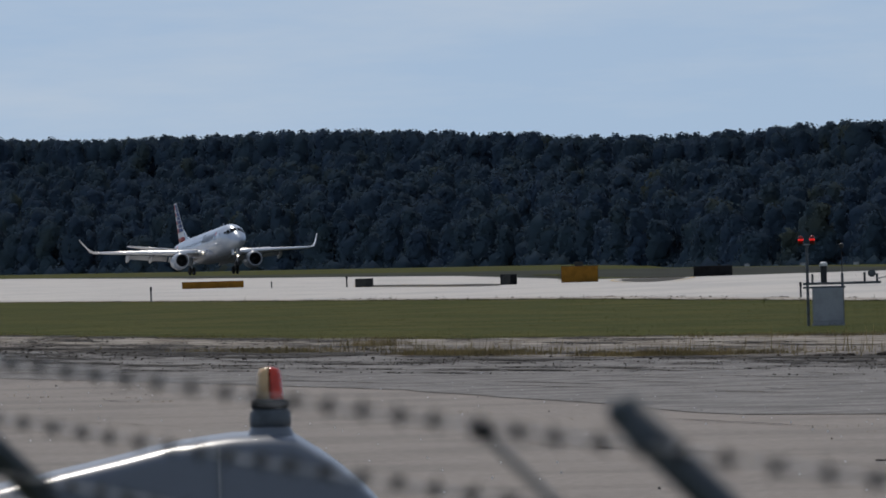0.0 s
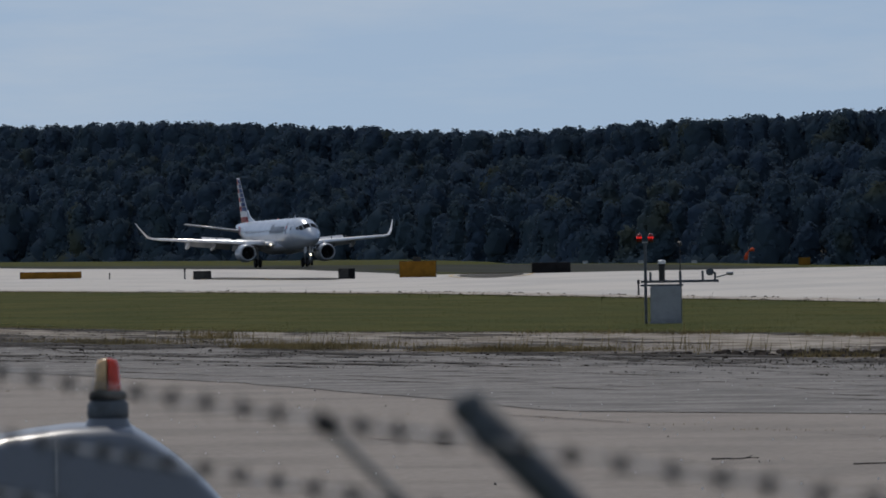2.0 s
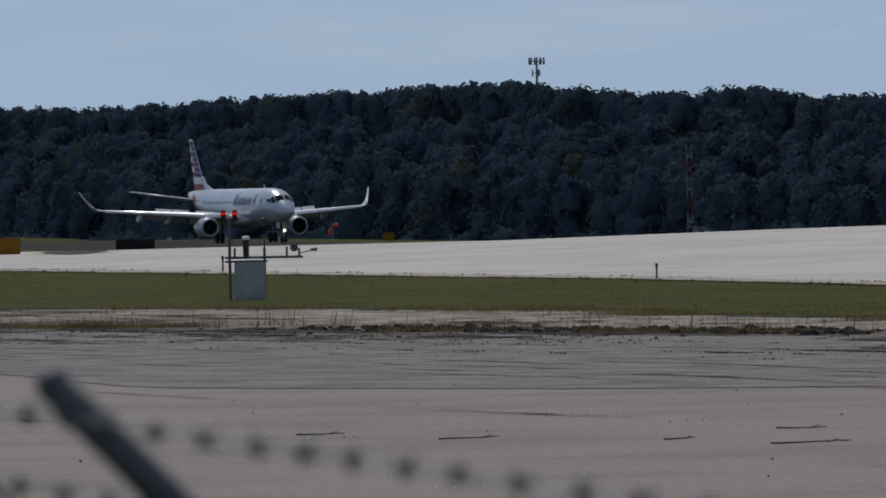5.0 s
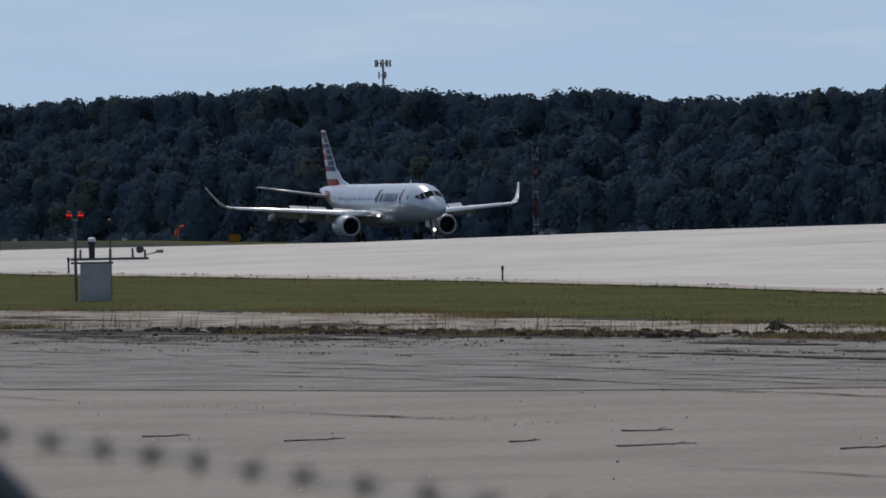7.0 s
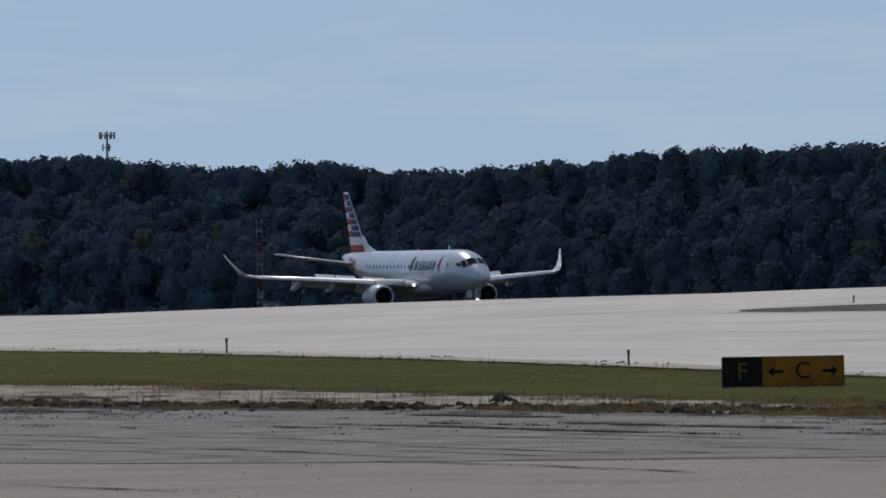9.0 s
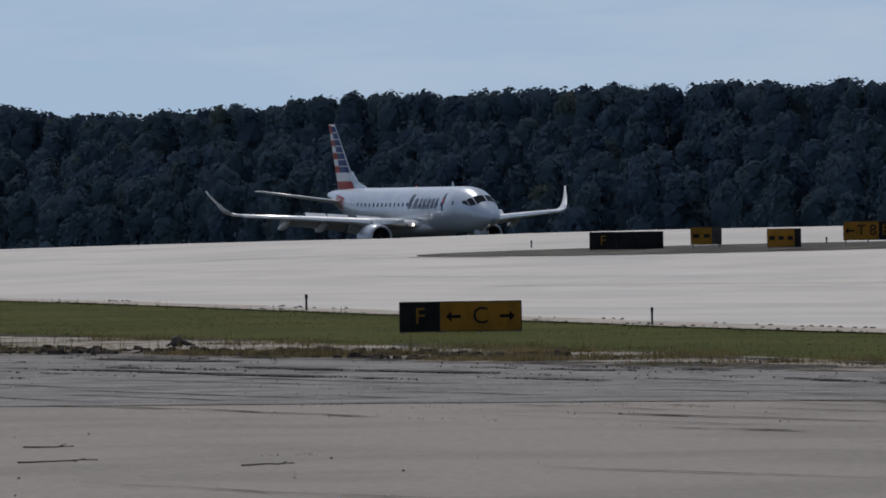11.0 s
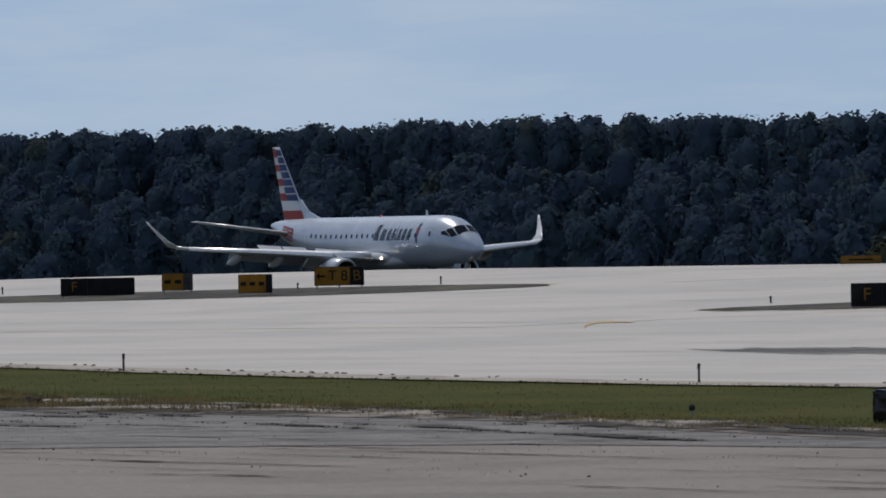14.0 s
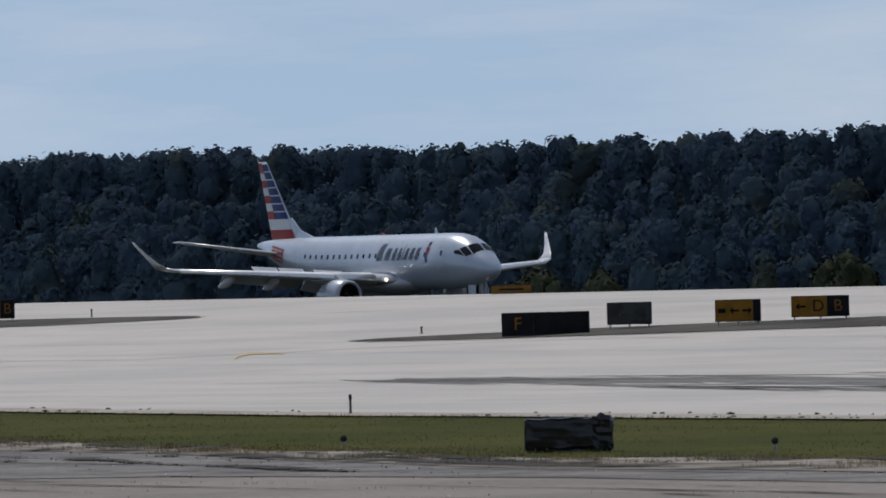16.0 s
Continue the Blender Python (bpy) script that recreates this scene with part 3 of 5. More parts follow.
    for z in (4.7, 5.2, 6.5, 8.0, 9.3, 9.75, 9.86):
        le, te = fin_edges(z)
        fin.append([Vector((NOSE + x, t, z)) for x, t in aerofoil(le, te - le, 0, 0.09 if z < 9.8 else 0.03)])
    part("fin", loft(fin), PALE, plane, "tall swept tail fin", True)
    part("dorsal_fin", loft([[Vector((NOSE - 23.6, w, 4.9)), Vector((NOSE - 27.2, w, 4.9)), Vector((NOSE - 27.2, w * 0.7, 6.35)), Vector((NOSE - 26.0, w * 0.4, 5.55))] for w in (-0.1, 0.1)]), JET_WHITE, plane)

    def fin_band(z0, z1, f0, f1, material, lab):
        """A thin band on both faces of the fin, from chord fraction f0 to f1."""
        for s in (-1, 1):
            bm = bmesh.new()
            g = []
            for z in (z0, z1):
                le, te = fin_edges(z)
                row = []
                for q in range(9):
                    f = f0 + (f1 - f0) * q / 8
                    th = 5 * 0.09 * (0.2969 * math.sqrt(f) - 0.126 * f - 0.3516 * f * f + 0.2843 * f**3 - 0.1015 * f**4) * (te - le)
                    row.append(bm.verts.new(Vector((NOSE - le - f * (te - le), s * (th + 0.012), z))))
                g.append(row)
            fs = [bm.faces.new((g[0][q], g[0][q + 1], g[1][q + 1], g[1][q])) for q in range(8)]
            bmesh.ops.solidify(bm, geom=fs, thickness=0.006)
            bmesh.ops.recalc_face_normals(bm, faces=bm.faces)
            part("fin_stripe", bm, material, plane, lab)

    fin_band(5.05, 5.62, 0.06, 0.98, RED, "red tail stripe")
    z = 6.28
    for k in range(7):
        h = 0.50
        fin_band(z, z + 0.42, 0.03, 0.62 - 0.012 * k, BLUE, "blue tail stripe")
        z += h
    z = 6.28
    for k in range(4):
        h = 0.50 - 0.02 * k
        fin_band(z, z + h, 0.62 - 0.015 * k, 0.98, RED, "red tail stripe")
        z += h * 2
    fin_band(9.55, 9.80, 0.55, 0.98, RED, "red tail stripe")
    # gear
    for s in (-1, 1):
        build_gear(plane, 0.0, s * 2.6, 2.3, 0.48, 0.24, "main landing gear with twin wheels")
    nose_gear = build_gear(plane, 11.4, 0.0, 2.2, 0.32, 0.17, "nose landing gear with twin wheels")
    part("taxi_light", revolve([(11.62, 0.02), (11.66, 0.13), (11.55, 0.1)], 14, "x", (0, 0, 1.15)), LAMP_WHITE, nose_gear, "lit taxi light")
    for s in (-1, 1):
        part("gear_door", box(10.4, 11.3, s * 0.35 - 0.02, s * 0.35 + 0.02, 1.35, 1.95), JET_WHITE, plane, "open nose gear door")
    part("antenna", loft([[Vector((NOSE - 7.9 - a, w, 5.05)) for a, w in ((0, 0.0), (0.2, 0.03), (0.45, 0.0), (0.2, -0.03))], [Vector((NOSE - 8.15 - a, w, 5.45)) for a, w in ((0, 0.0), (0.1, 0.015), (0.2, 0.0), (0.1, -0.015))]]), JET_WHITE, plane)
    part("beacon_light", revolve([(5.05, 0.12), (5.15, 0.1), (5.2, 0.02)], 12, "z", (NOSE - 15, 0, 0)), RED_LENS, plane)
    return plane


# ---- signs ----
def letters(text, size, material, parent, m, name="legend"):
    cu = bpy.data.curves.new(name, "FONT")
    cu.body, cu.size, cu.align_x, cu.align_y, cu.extrude = text, size, "CENTER", "CENTER", 0.006
    tmp = bpy.data.objects.new(name, cu)
    scene.collection.objects.link(tmp)
    me = bpy.data.meshes.new_from_object(tmp.evaluated_get(bpy.context.evaluated_depsgraph_get()))
    bpy.data.objects.remove(tmp)
    me.materials.clear()
    me.materials.append(material)
    ob = new(name, me)
    ob.parent, ob.matrix_basis = parent, m
    return ob


def arrow(material, parent, x, z, s, flip):
    bm = bmesh.new()
    pts = [(-0.5, 0.0), (-0.12, 0.36), (-0.12, 0.10), (0.5, 0.10), (0.5, -0.10), (-0.12, -0.10), (-0.12, -0.36)]
    fc = bm.faces.new([bm.verts.new(Vector((x + s * (p if not flip else -p), -0.135, z + s * q))) for p, q in pts])
    bmesh.ops.solidify(bm, geom=[fc], thickness=0.012)
    part("arrow", bm, material, parent)


def sign(bearing, dist, width, height, leg, panels, label, turn=0.0, legend=True, group="airfield guidance signs"):
    """A guidance sign facing the eye: panels of (share of width, face material, text, text material)."""
    p = way(bearing, dist)
    p.z = terrain(p.x, p.y)
    ob = empty("guidance_sign", Matrix.Translation(p) @ Matrix.Rotation(radians(90 - bearing + turn), 4, "Z"), label, "sign", group)
    n = max(2, round(width / 1.1) + 1)
    for k in range(n):
        x = -width / 2 + 0.12 + (width - 0.24) * k / (n - 1)
        part("leg", box(x - 0.03, x + 0.03, -0.03, 0.03, -0.05, leg + 0.02), STEEL, ob)
        part("foot_plate", box(x - 0.09, x + 0.09, -0.09, 0.09, 0.0, 0.03), STEEL, ob)
    part("housing", box(-width / 2, width / 2, -0.12, 0.12, leg, leg + height, 0.015), SIGN_BACK, ob, "sheet-metal housing")
    x = -width / 2 + 0.02
    for share, face, text, ink in panels:
        w = share * (width - 0.04)
        part("face_panel", box(x + 0.01, x + w - 0.01, -0.132, -0.118, leg + 0.03, leg + height - 0.03), face, ob)
        zc = leg + height / 2
        if text:
            cells = text.split(" ")
            for q, cell in enumerate(cells):
                cx = x + w * (q + 0.5) / len(cells)
                if cell in ("<", ">"):
                    arrow(ink, ob, cx, zc, min(0.5 * height, w * 0.8 / len(cells)), cell == ">")
                elif cell == "-":
                    part("bar", box(cx - 0.3 * w / len(cells), cx + 0.3 * w / len(cells), -0.15, -0.13, zc - 0.1 * height, zc + 0.1 * height), ink, ob)
                else:
                    letters(cell, height * 0.78, ink, ob, Matrix.Translation((cx, -0.14, zc)) @ Matrix.Rotation(radians(90), 4, "X"))
        x += w
    return ob


def build_signs():
    Y, K, B, L = SIGN_YELLOW, SIGN_BLACK, SIGN_BACK, LEGEND
    sign(23.115, 307.0, 3.75, 0.93, 0.03, [(0.33, K, "F", L), (0.67, Y, "< C >", K)], "black and yellow taxiway sign with arrows on grass")
    sign(24.07, 488, 3.6, 0.86, 0.10, [(0.36, K, "F", L), (0.64, K, "", Y)], "black taxiway location sign on paved island")
    sign(24.525, 484, 1.5, 0.85, 0.22, [(0.7, Y, "- -", K), (0.3, B, "", K)], "yellow and black taxiway sign on short legs")
    sign(24.97, 471, 1.6, 0.88, 0.18, [(0.82, Y, "- - -", K), (0.18, K, "", K)], "yellow taxiway sign with dark bars")
    sign(25.45, 474.5, 2.35, 0.9, 0.24, [(0.72, Y, "< T 8", K), (0.28, K, "B", L)], "yellow taxiway direction sign with arrow")
    sign(28.62, 393, 3.45, 0.92, 0.04, [(0.36, K, "F", L), (0.64, K, "", Y)], "black taxiway location sign on paved island")
    sign(29.10, 395.5, 1.77, 0.88, 0.2, [(1.0, B, "", K)], "dark backed taxiway sign on short legs")
    sign(29.72, 390, 1.78, 0.86, 0.2, [(0.84, Y, "- < >", K), (0.16, K, "", K)], "yellow taxiway sign with dark bars")
    sign(30.19, 389, 2.25, 0.82, 0.22, [(0.62, Y, "< D", K), (0.38, K, "B", L)], "yellow and black taxiway direction sign")
    sign(14.11, 880, 5.4, 0.62, 0.02, [(1.0, Y, "", K)], "long low yellow taxiway sign")
    sign(14.975, 799, 1.45, 0.7, 0.02, [(1.0, B, "", K)], "grey sign back on the paved island")
    sign(15.80, 723.5, 1.2, 0.75, 0.05, [(0.6, B, "", K), (0.4, K, "", K)], "weathered sign beside taxiway")
    sign(16.206, 717, 2.65, 1.17, 0.06, [(1.0, Y, "", K)], "large yellow taxiway sign")
    big = bpy.data.objects["guidance_sign.012"]
    part("top_box", box(-0.35, 0.25, -0.1, 0.1, 1.23, 1.52, 0.02), SIGN_BACK, big, "dark box on top")
    sign(16.968, 760, 2.95, 0.80, 0.03, [(1.0, K, "", K)], "plain black taxiway sign on island")
    sign(18.415, 988, 1.2, 0.78, 0.03, [(1.0, Y, "", K)], "small yellow taxiway sign")
    sign(28.43, 488, 2.0, 0.42, 0.05, [(1.0, L, "-", K)], "yellow taxiway sign near the runway")


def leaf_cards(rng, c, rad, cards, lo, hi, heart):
    """Small bent leaf clumps round one bough, and their normals, leant to -y to flatten sun and shade, slightly round
    the heart.
    """
    d = rng.normal(size=(cards, 3))
    d /= np.linalg.norm(d, axis=1)[:, None]
    pos = c + d * rad * rng.uniform(0.78, 1.04, (cards, 1)) * np.array([1, 1, 1.22])
    nrm = d + rng.normal(size=(cards, 3)) * 0.22
    nrm /= np.linalg.norm(nrm, axis=1)[:, None]
    t1 = np.cross(nrm, rng.normal(size=(cards, 3)))
    t1 /= np.linalg.norm(t1, axis=1)[:, None]
    t2 = np.cross(nrm, t1)
    s = rng.uniform(lo, hi, (cards, 1))
    quads = np.stack([pos - t1 * s, pos - t2 * s * 0.7 + nrm * 0.08, pos + t1 * s, pos + t2 * s * 0.7 - nrm * 0.08], 1).reshape(-1, 3)
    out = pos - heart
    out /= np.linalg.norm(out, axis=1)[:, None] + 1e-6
    # A shared lean towards the field side flattens sun and shade on the foliage.
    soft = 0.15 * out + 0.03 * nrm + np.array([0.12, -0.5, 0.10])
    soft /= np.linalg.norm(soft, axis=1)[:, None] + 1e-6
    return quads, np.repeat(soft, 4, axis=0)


def crown_template():
    bm = bmesh.new()
    bmesh.ops.create_icosphere(bm, subdivisions=1, radius=1.0)
    bm.verts.ensure_lookup_table()
    v = np.array([q.co[:] for q in bm.verts])
    f = np.array([[q.index for q in fc.verts] for fc in bm.faces], dtype=np.int32)
    bm.free()
    return v, f


def crown_mass(name, blobs, rng, parent, material):
    """The dense heart of each bough, as lumpy closed clumps behind the small leaves."""
    tv, tf = crown_template()
    n, k = len(blobs), len(tv)
    C = np.array([b[0] for b in blobs])[:, None, :]
    R = np.array([b[1] for b in blobs])[:, None, None]
    D = tv[None] * rng.uniform(0.72, 1.0, (n, k, 1)) * np.array([1, 1, 1.25])
    V = (C + D * R).reshape(-1, 3)
    # Normals lean to -y here too, so sun and shade stay even.
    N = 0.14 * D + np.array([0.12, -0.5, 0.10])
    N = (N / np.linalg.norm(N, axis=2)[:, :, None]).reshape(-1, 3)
    F = (tf[None] + (np.arange(n, dtype=np.int32) * k)[:, None, None]).reshape(-1, 3)
    me = bpy.data.meshes.new(name)
    me.vertices.add(len(V))
    me.vertices.foreach_set("co", V.ravel())
    me.loops.add(F.size)
    me.loops.foreach_set("vertex_index", F.ravel().astype(np.int32))
    me.polygons.add(len(F))
    me.polygons.foreach_set("loop_start", np.arange(0, F.size, 3, dtype=np.int32))
    me.update(calc_edges=True)
    me.polygons.foreach_set("use_smooth", np.ones(len(F), dtype=bool))
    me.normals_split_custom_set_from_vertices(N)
    me.materials.append(material)
    ob = new(name, me)
    ob.parent = parent
    return ob


def leaf_mesh(name, chunks, parent=None, material=None):
    V = np.concatenate([c[0] for c in chunks])
    N = np.concatenate([c[1] for c in chunks])
    me = bpy.data.meshes.new(name)
    me.vertices.add(len(V))
    me.vertices.foreach_set("co", V.ravel())
    me.loops.add(len(V))
    me.loops.foreach_set("vertex_index", np.arange(len(V), dtype=np.int32))
    me.polygons.add(len(V) // 4)
    me.polygons.foreach_set("loop_start", np.arange(0, len(V), 4, dtype=np.int32))
    me.update(calc_edges=True)
    me.polygons.foreach_set("use_smooth", np.ones(len(V) // 4, dtype=bool))
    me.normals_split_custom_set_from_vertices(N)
    me.materials.append(material or HAZED_LEAF)
    ob = new(name, me)
    ob.parent = parent
    return ob


def build_forest():
    """The pine wood along the far side: trunks and a dense mass of small leaf clumps."""
    rng = np.random.default_rng(7)
    verts, tv, tf, blobs = [], [], [], []
    rows = 11
    for row in range(rows):
        y0 = 398 + row * 10
        for x in np.arange(-y0 / math.tan(radians(12.3)), -y0 / math.tan(radians(31.3)), 5.2 if row < 7 else 4.4 if row < 9 else 3.4):
            px, py = x + rng.uniform(-2.6, 2.6), y0 + rng.uniform(-5, 5)
            base = terrain(px, py)
            far = math.hypot(px, py)
            top = skyline(px, py) - 0.42
            f = min(1.0, row / (rows - 2))
            tip = top * (0.36 + 0.64 * f) + rng.uniform(-2.4, 1.8)
            tip = min(tip, top + rng.uniform(-0.5, 0.9)) if row < 7 else top + rng.uniform(-0.6, 0.8) - (0.35 if row == rows - 1 else 0.0)
            h = tip - base
            if h < 4:
                h, base = 4.0, tip - 4.0
            wide = rng.uniform(2.7, 4.3) if px < -1050 else rng.uniform(2.3, 3.6) * (1.2 if row > 7 else 1.0)
            k = len(tv)
            for rr, zz in ((0.2, base - 0.3), (0.06, tip - 1.2)):
                for q in range(5):
                    tv.append((px + rr * math.cos(q * 1.2566), py + rr * math.sin(q * 1.2566), zz))
            tf += [(k + q, k + (q + 1) % 5, k + 5 + (q + 1) % 5, k + 5 + q) for q in range(5)]
            reach = h if row < 1 or row == rows - 1 else min(h, rng.uniform(6.0, 10.0))
            boughs = 8 if row < 1 else 6
            for n_ in range(boughs):
                g = (n_ + 0.5) / boughs
                rad = wide * (0.34 + 0.26 * math.sin(math.pi * (0.15 + 0.8 * g))) * rng.uniform(0.75, 1.15)
                turn = rng.uniform(0, 2 * math.pi)
                off = wide * 0.45 * rng.uniform(0.2, 1.0) * (1.1 - 0.75 * g)
                zc = min(tip - rad * 1.15, tip - reach * (1 - g))
                mid = np.array([px + off * math.cos(turn), py + off * math.sin(turn), zc])
                blobs.append((mid, rad * 0.93))
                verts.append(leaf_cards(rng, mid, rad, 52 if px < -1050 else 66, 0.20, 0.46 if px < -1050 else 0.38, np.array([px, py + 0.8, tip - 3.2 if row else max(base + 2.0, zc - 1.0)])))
            if row == 0:
                for _ in range(3):
                    q = np.array([px + rng.uniform(-3, 3), py - rng.uniform(1, 4), terrain(px, py) + rng.uniform(0.6, 2.4)])
                    wide_q = rng.uniform(1.4, 2.4)
                    blobs.append((q, wide_q * 0.82))
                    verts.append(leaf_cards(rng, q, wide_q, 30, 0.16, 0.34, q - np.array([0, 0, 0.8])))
    wood = tagged(leaf_mesh("pine_wood", verts), "dense dark green pine wood along the airfield, tinted with haze blue", "forest", kind="stuff")
    tagged(crown_mass("crowns", blobs, rng, wood, HAZED_LEAF), kind="stuff")
    tm = bpy.data.meshes.new("trunks")
    tm.from_pydata(tv, [], tf)
    tm.materials.append(BARK)
    tr = new("trunks", tm)
    tr.parent = wood
    tagged(tr, kind="stuff")
    for bearing, y in ((28.60, 320), (28.95, 317), (30.35, 320)):
        dist = y / math.sin(radians(bearing))
        p = way(bearing, dist)
        p.z = terrain(p.x, p.y)
        ob = empty("shrub", Matrix.Translation(p), "low olive-green shrub before the pine wood", "shrub", "shrubs before the wood")
        part("stem", rod((0, 0, -0.1), (0, 0, 2.4), 0.10, 0.04, 6), BARK, ob)
        tall = rng.uniform(2.6, 3.9)
        balls = [(np.array([rng.uniform(-2.0, 2.0), rng.uniform(-1, 1), rng.uniform(0.6, tall - 0.8)]), rng.uniform(0.7, 1.2)) for _ in range(11)]
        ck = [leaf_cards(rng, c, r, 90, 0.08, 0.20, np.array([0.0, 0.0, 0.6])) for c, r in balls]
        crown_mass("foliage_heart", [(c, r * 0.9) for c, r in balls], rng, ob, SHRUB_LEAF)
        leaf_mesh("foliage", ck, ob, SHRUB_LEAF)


def build_tower():
    p = way(19.281, 1575)
    base = terrain(p.x, p.y)
    top = EYE + 243 / 17750 * 1575
    ob = empty("cell_tower", Matrix.Translation((p.x, p.y, base)), "slim grey steel cell tower above the trees", "tower")
    h = top - base
    part("mast", rod((0, 0, -0.3), (0, 0, h), 0.45, 0.16, 12), STEEL, ob)
    for z, r in ((h - 0.65, 1.2), (h - 2.5, 0.66)):
        part("platform", revolve([(z - 0.06, 0.12), (z - 0.06, r), (z + 0.06, r), (z + 0.06, 0.12)], 6, "z"), STEEL, ob)
        for k in range(9 if r > 0.9 else 3):
            a = 2 * math.pi * k / (9 if r > 0.9 else 3) + 0.3
            c, s = math.cos(a) * r, math.sin(a) * r
            part("antenna_panel", box(c - 0.12, c + 0.12, s - 0.08, s + 0.08, z - 0.55, z + 0.55), CABINET, ob)


def grounded(bearing, dist, turn=0.0):
    p = way(bearing, dist)
    return Matrix.Translation((p.x, p.y, terrain(p.x, p.y) + 0.04)) @ Matrix.Rotation(radians(90 - bearing + turn), 4, "Z")


def build_cabinet():
    ob = empty("equipment_cabinet", grounded(17.619, 404), "grey metal equipment cabinet on a pipe frame with red lamps", "cabinet")
    part("cabinet_box", box(-0.62, 0.62, -0.4, 0.4, 0.06, 1.46, 0.02), CABINET, ob, "plain grey sheet-metal box")
    part("plinth", box(-0.66, 0.66, -0.44, 0.44, -0.04, 0.06), STEEL, ob)
    part("cabinet_door", box(-0.56, 0.56, -0.425, -0.402, 0.14, 1.38, 0.006), CABINET, ob)
    part("post", rod((-0.80, 0, -0.05), (-0.80, 0, 3.22), 0.06), POST_GREY, ob)
    part("post", rod((0.60, 0, -0.05), (0.60, 0, 2.05), 0.055), POST_GREY, ob)
    part("antenna", rod((0.60, 0, 2.05), (0.60, 0, 3.1), 0.022, 0.015), DARK, ob)
    part("antenna_head", revolve([(3.05, 0.02), (3.08, 0.09), (3.22, 0.09), (3.26, 0.02)], 12, "z", (0.60, 0, 0)), DARK, ob)
    part("cross_beam", box(-1.0, 2.15, -0.05, 0.05, 1.60, 1.70, 0.01), POST_GREY, ob)
    part("cross_beam", box(-1.0, 0.72, -0.05, 0.05, 1.46, 1.54, 0.01), POST_GREY, ob)
    for x, h in ((-0.6, 0.34), (1.5, 0.36), (2.0, 0.30)):
        part("stub", rod((x, 0, 1.68), (x, 0, 1.70 + h), 0.045), POST_GREY, ob)
    can = part("sensor_housing", revolve([(1.70, 0.12), (2.30, 0.13), (2.30, 0.15), (2.36, 0.15)], 20, "z", (-0.14, 0, 0)), DARK, ob, "dark round sensor housing")
    part("cap", revolve([(2.36, 0.16), (2.47, 0.16), (2.52, 0.10), (2.53, 0.01)], 20, "z", (-0.14, 0, 0)), LIGHT_CAP, can, "white cap")
    part("floodlight", box(1.78, 2.08, -0.12, 0.12, 1.74, 2.02, 0.05, Matrix.Rotation(radians(-4), 4, "Y")), POST_GREY, ob, "grey floodlight")
    part("floodlight_stem", rod((2.0, 0, 1.66), (2.0, 0, 1.80), 0.04), POST_GREY, ob)
    part("floodlight_arm", rod((2.05, 0, 1.80), (2.55, 0, 1.92), 0.03), STEEL, ob)
    part("floodlight_head", revolve([(2.45, 0.03), (2.48, 0.07), (2.72, 0.08), (2.74, 0.02)], 12, "x", (0, 0, 1.94)), STEEL, ob)
    part("lamp_bracket", box(-1.05, -0.55, -0.05, 0.05, 3.20, 3.27, 0.01), STEEL, ob)
    for x in (-1.03, -0.57):
        lamp = part("red_lamp", revolve([(3.27, 0.085), (3.30, 0.11), (3.50, 0.11), (3.57, 0.085), (3.60, 0.02)], 18, "z", (x, 0, 0)), LAMP_GLASS, ob, "red obstruction lamp", True)
        part("lamp_core", revolve([(3.39, 0.03), (3.40, 0.113), (3.46, 0.113), (3.47, 0.03)], 16, "z", (x, 0, 0)), RED_LAMP, lamp, "lit red core", True)
        part("lamp_base", revolve([(3.20, 0.10), (3.275, 0.14), (3.275, 0.02)], 16, "z", (x, 0, 0)), DARK, lamp)


def build_markers():
    for bearing, dist, h, r in ((13.756, 693, 1.0, 0.07), (14.446, 837, 0.55, 0.06), (14.875, 810, 0.85, 0.08), (17.465, 542, 0.85, 0.07), (19.942, 456, 0.70, 0.06), (22.236, 374.5, 0.60, 0.055), (24.209, 315.8, 0.55, 0.045),
                                (27.493, 267.5, 0.52, 0.042), (23.527, 507, 0.36, 0.05), (25.212, 481, 0.30, 0.05), (26.03, 475, 0.38, 0.05), (27.911, 407, 0.30, 0.05)):
        ob = empty("edge_marker", grounded(bearing, dist), "slim dark reflective post at the taxiway edge", "marker post", "taxiway edge posts")
        part("stake", rod((0, 0, -0.05), (0, 0, h * 0.8), r * 0.8, r * 0.7, 8), DARK, ob)
        part("reflector", revolve([(h * 0.72, r), (h * 0.97, r), (h, r * 0.5)], 10, "z"), RUBBER, ob, "dark reflector head")
        part("base_plate", revolve([(-0.04, r * 1.8), (0.02, r * 1.8), (0.025, 0.01)], 10, "z"), STEEL, ob)
    for bearing, dist in ((27.449, 220.5), (29.911, 205)):
        ob = empty("ground_light", grounded(bearing, dist), "small round dark light in the grass", "light fitting", "small lights in the grass")
        part("stem", rod((0, 0, -0.05), (0, 0, 0.10), 0.03), STEEL, ob)
        part("globe", revolve([(0.08, 0.03), (0.11, 0.066), (0.16, 0.075), (0.21, 0.06), (0.235, 0.01)], 14, "z"), RUBBER, ob, "dark round lamp globe", True)


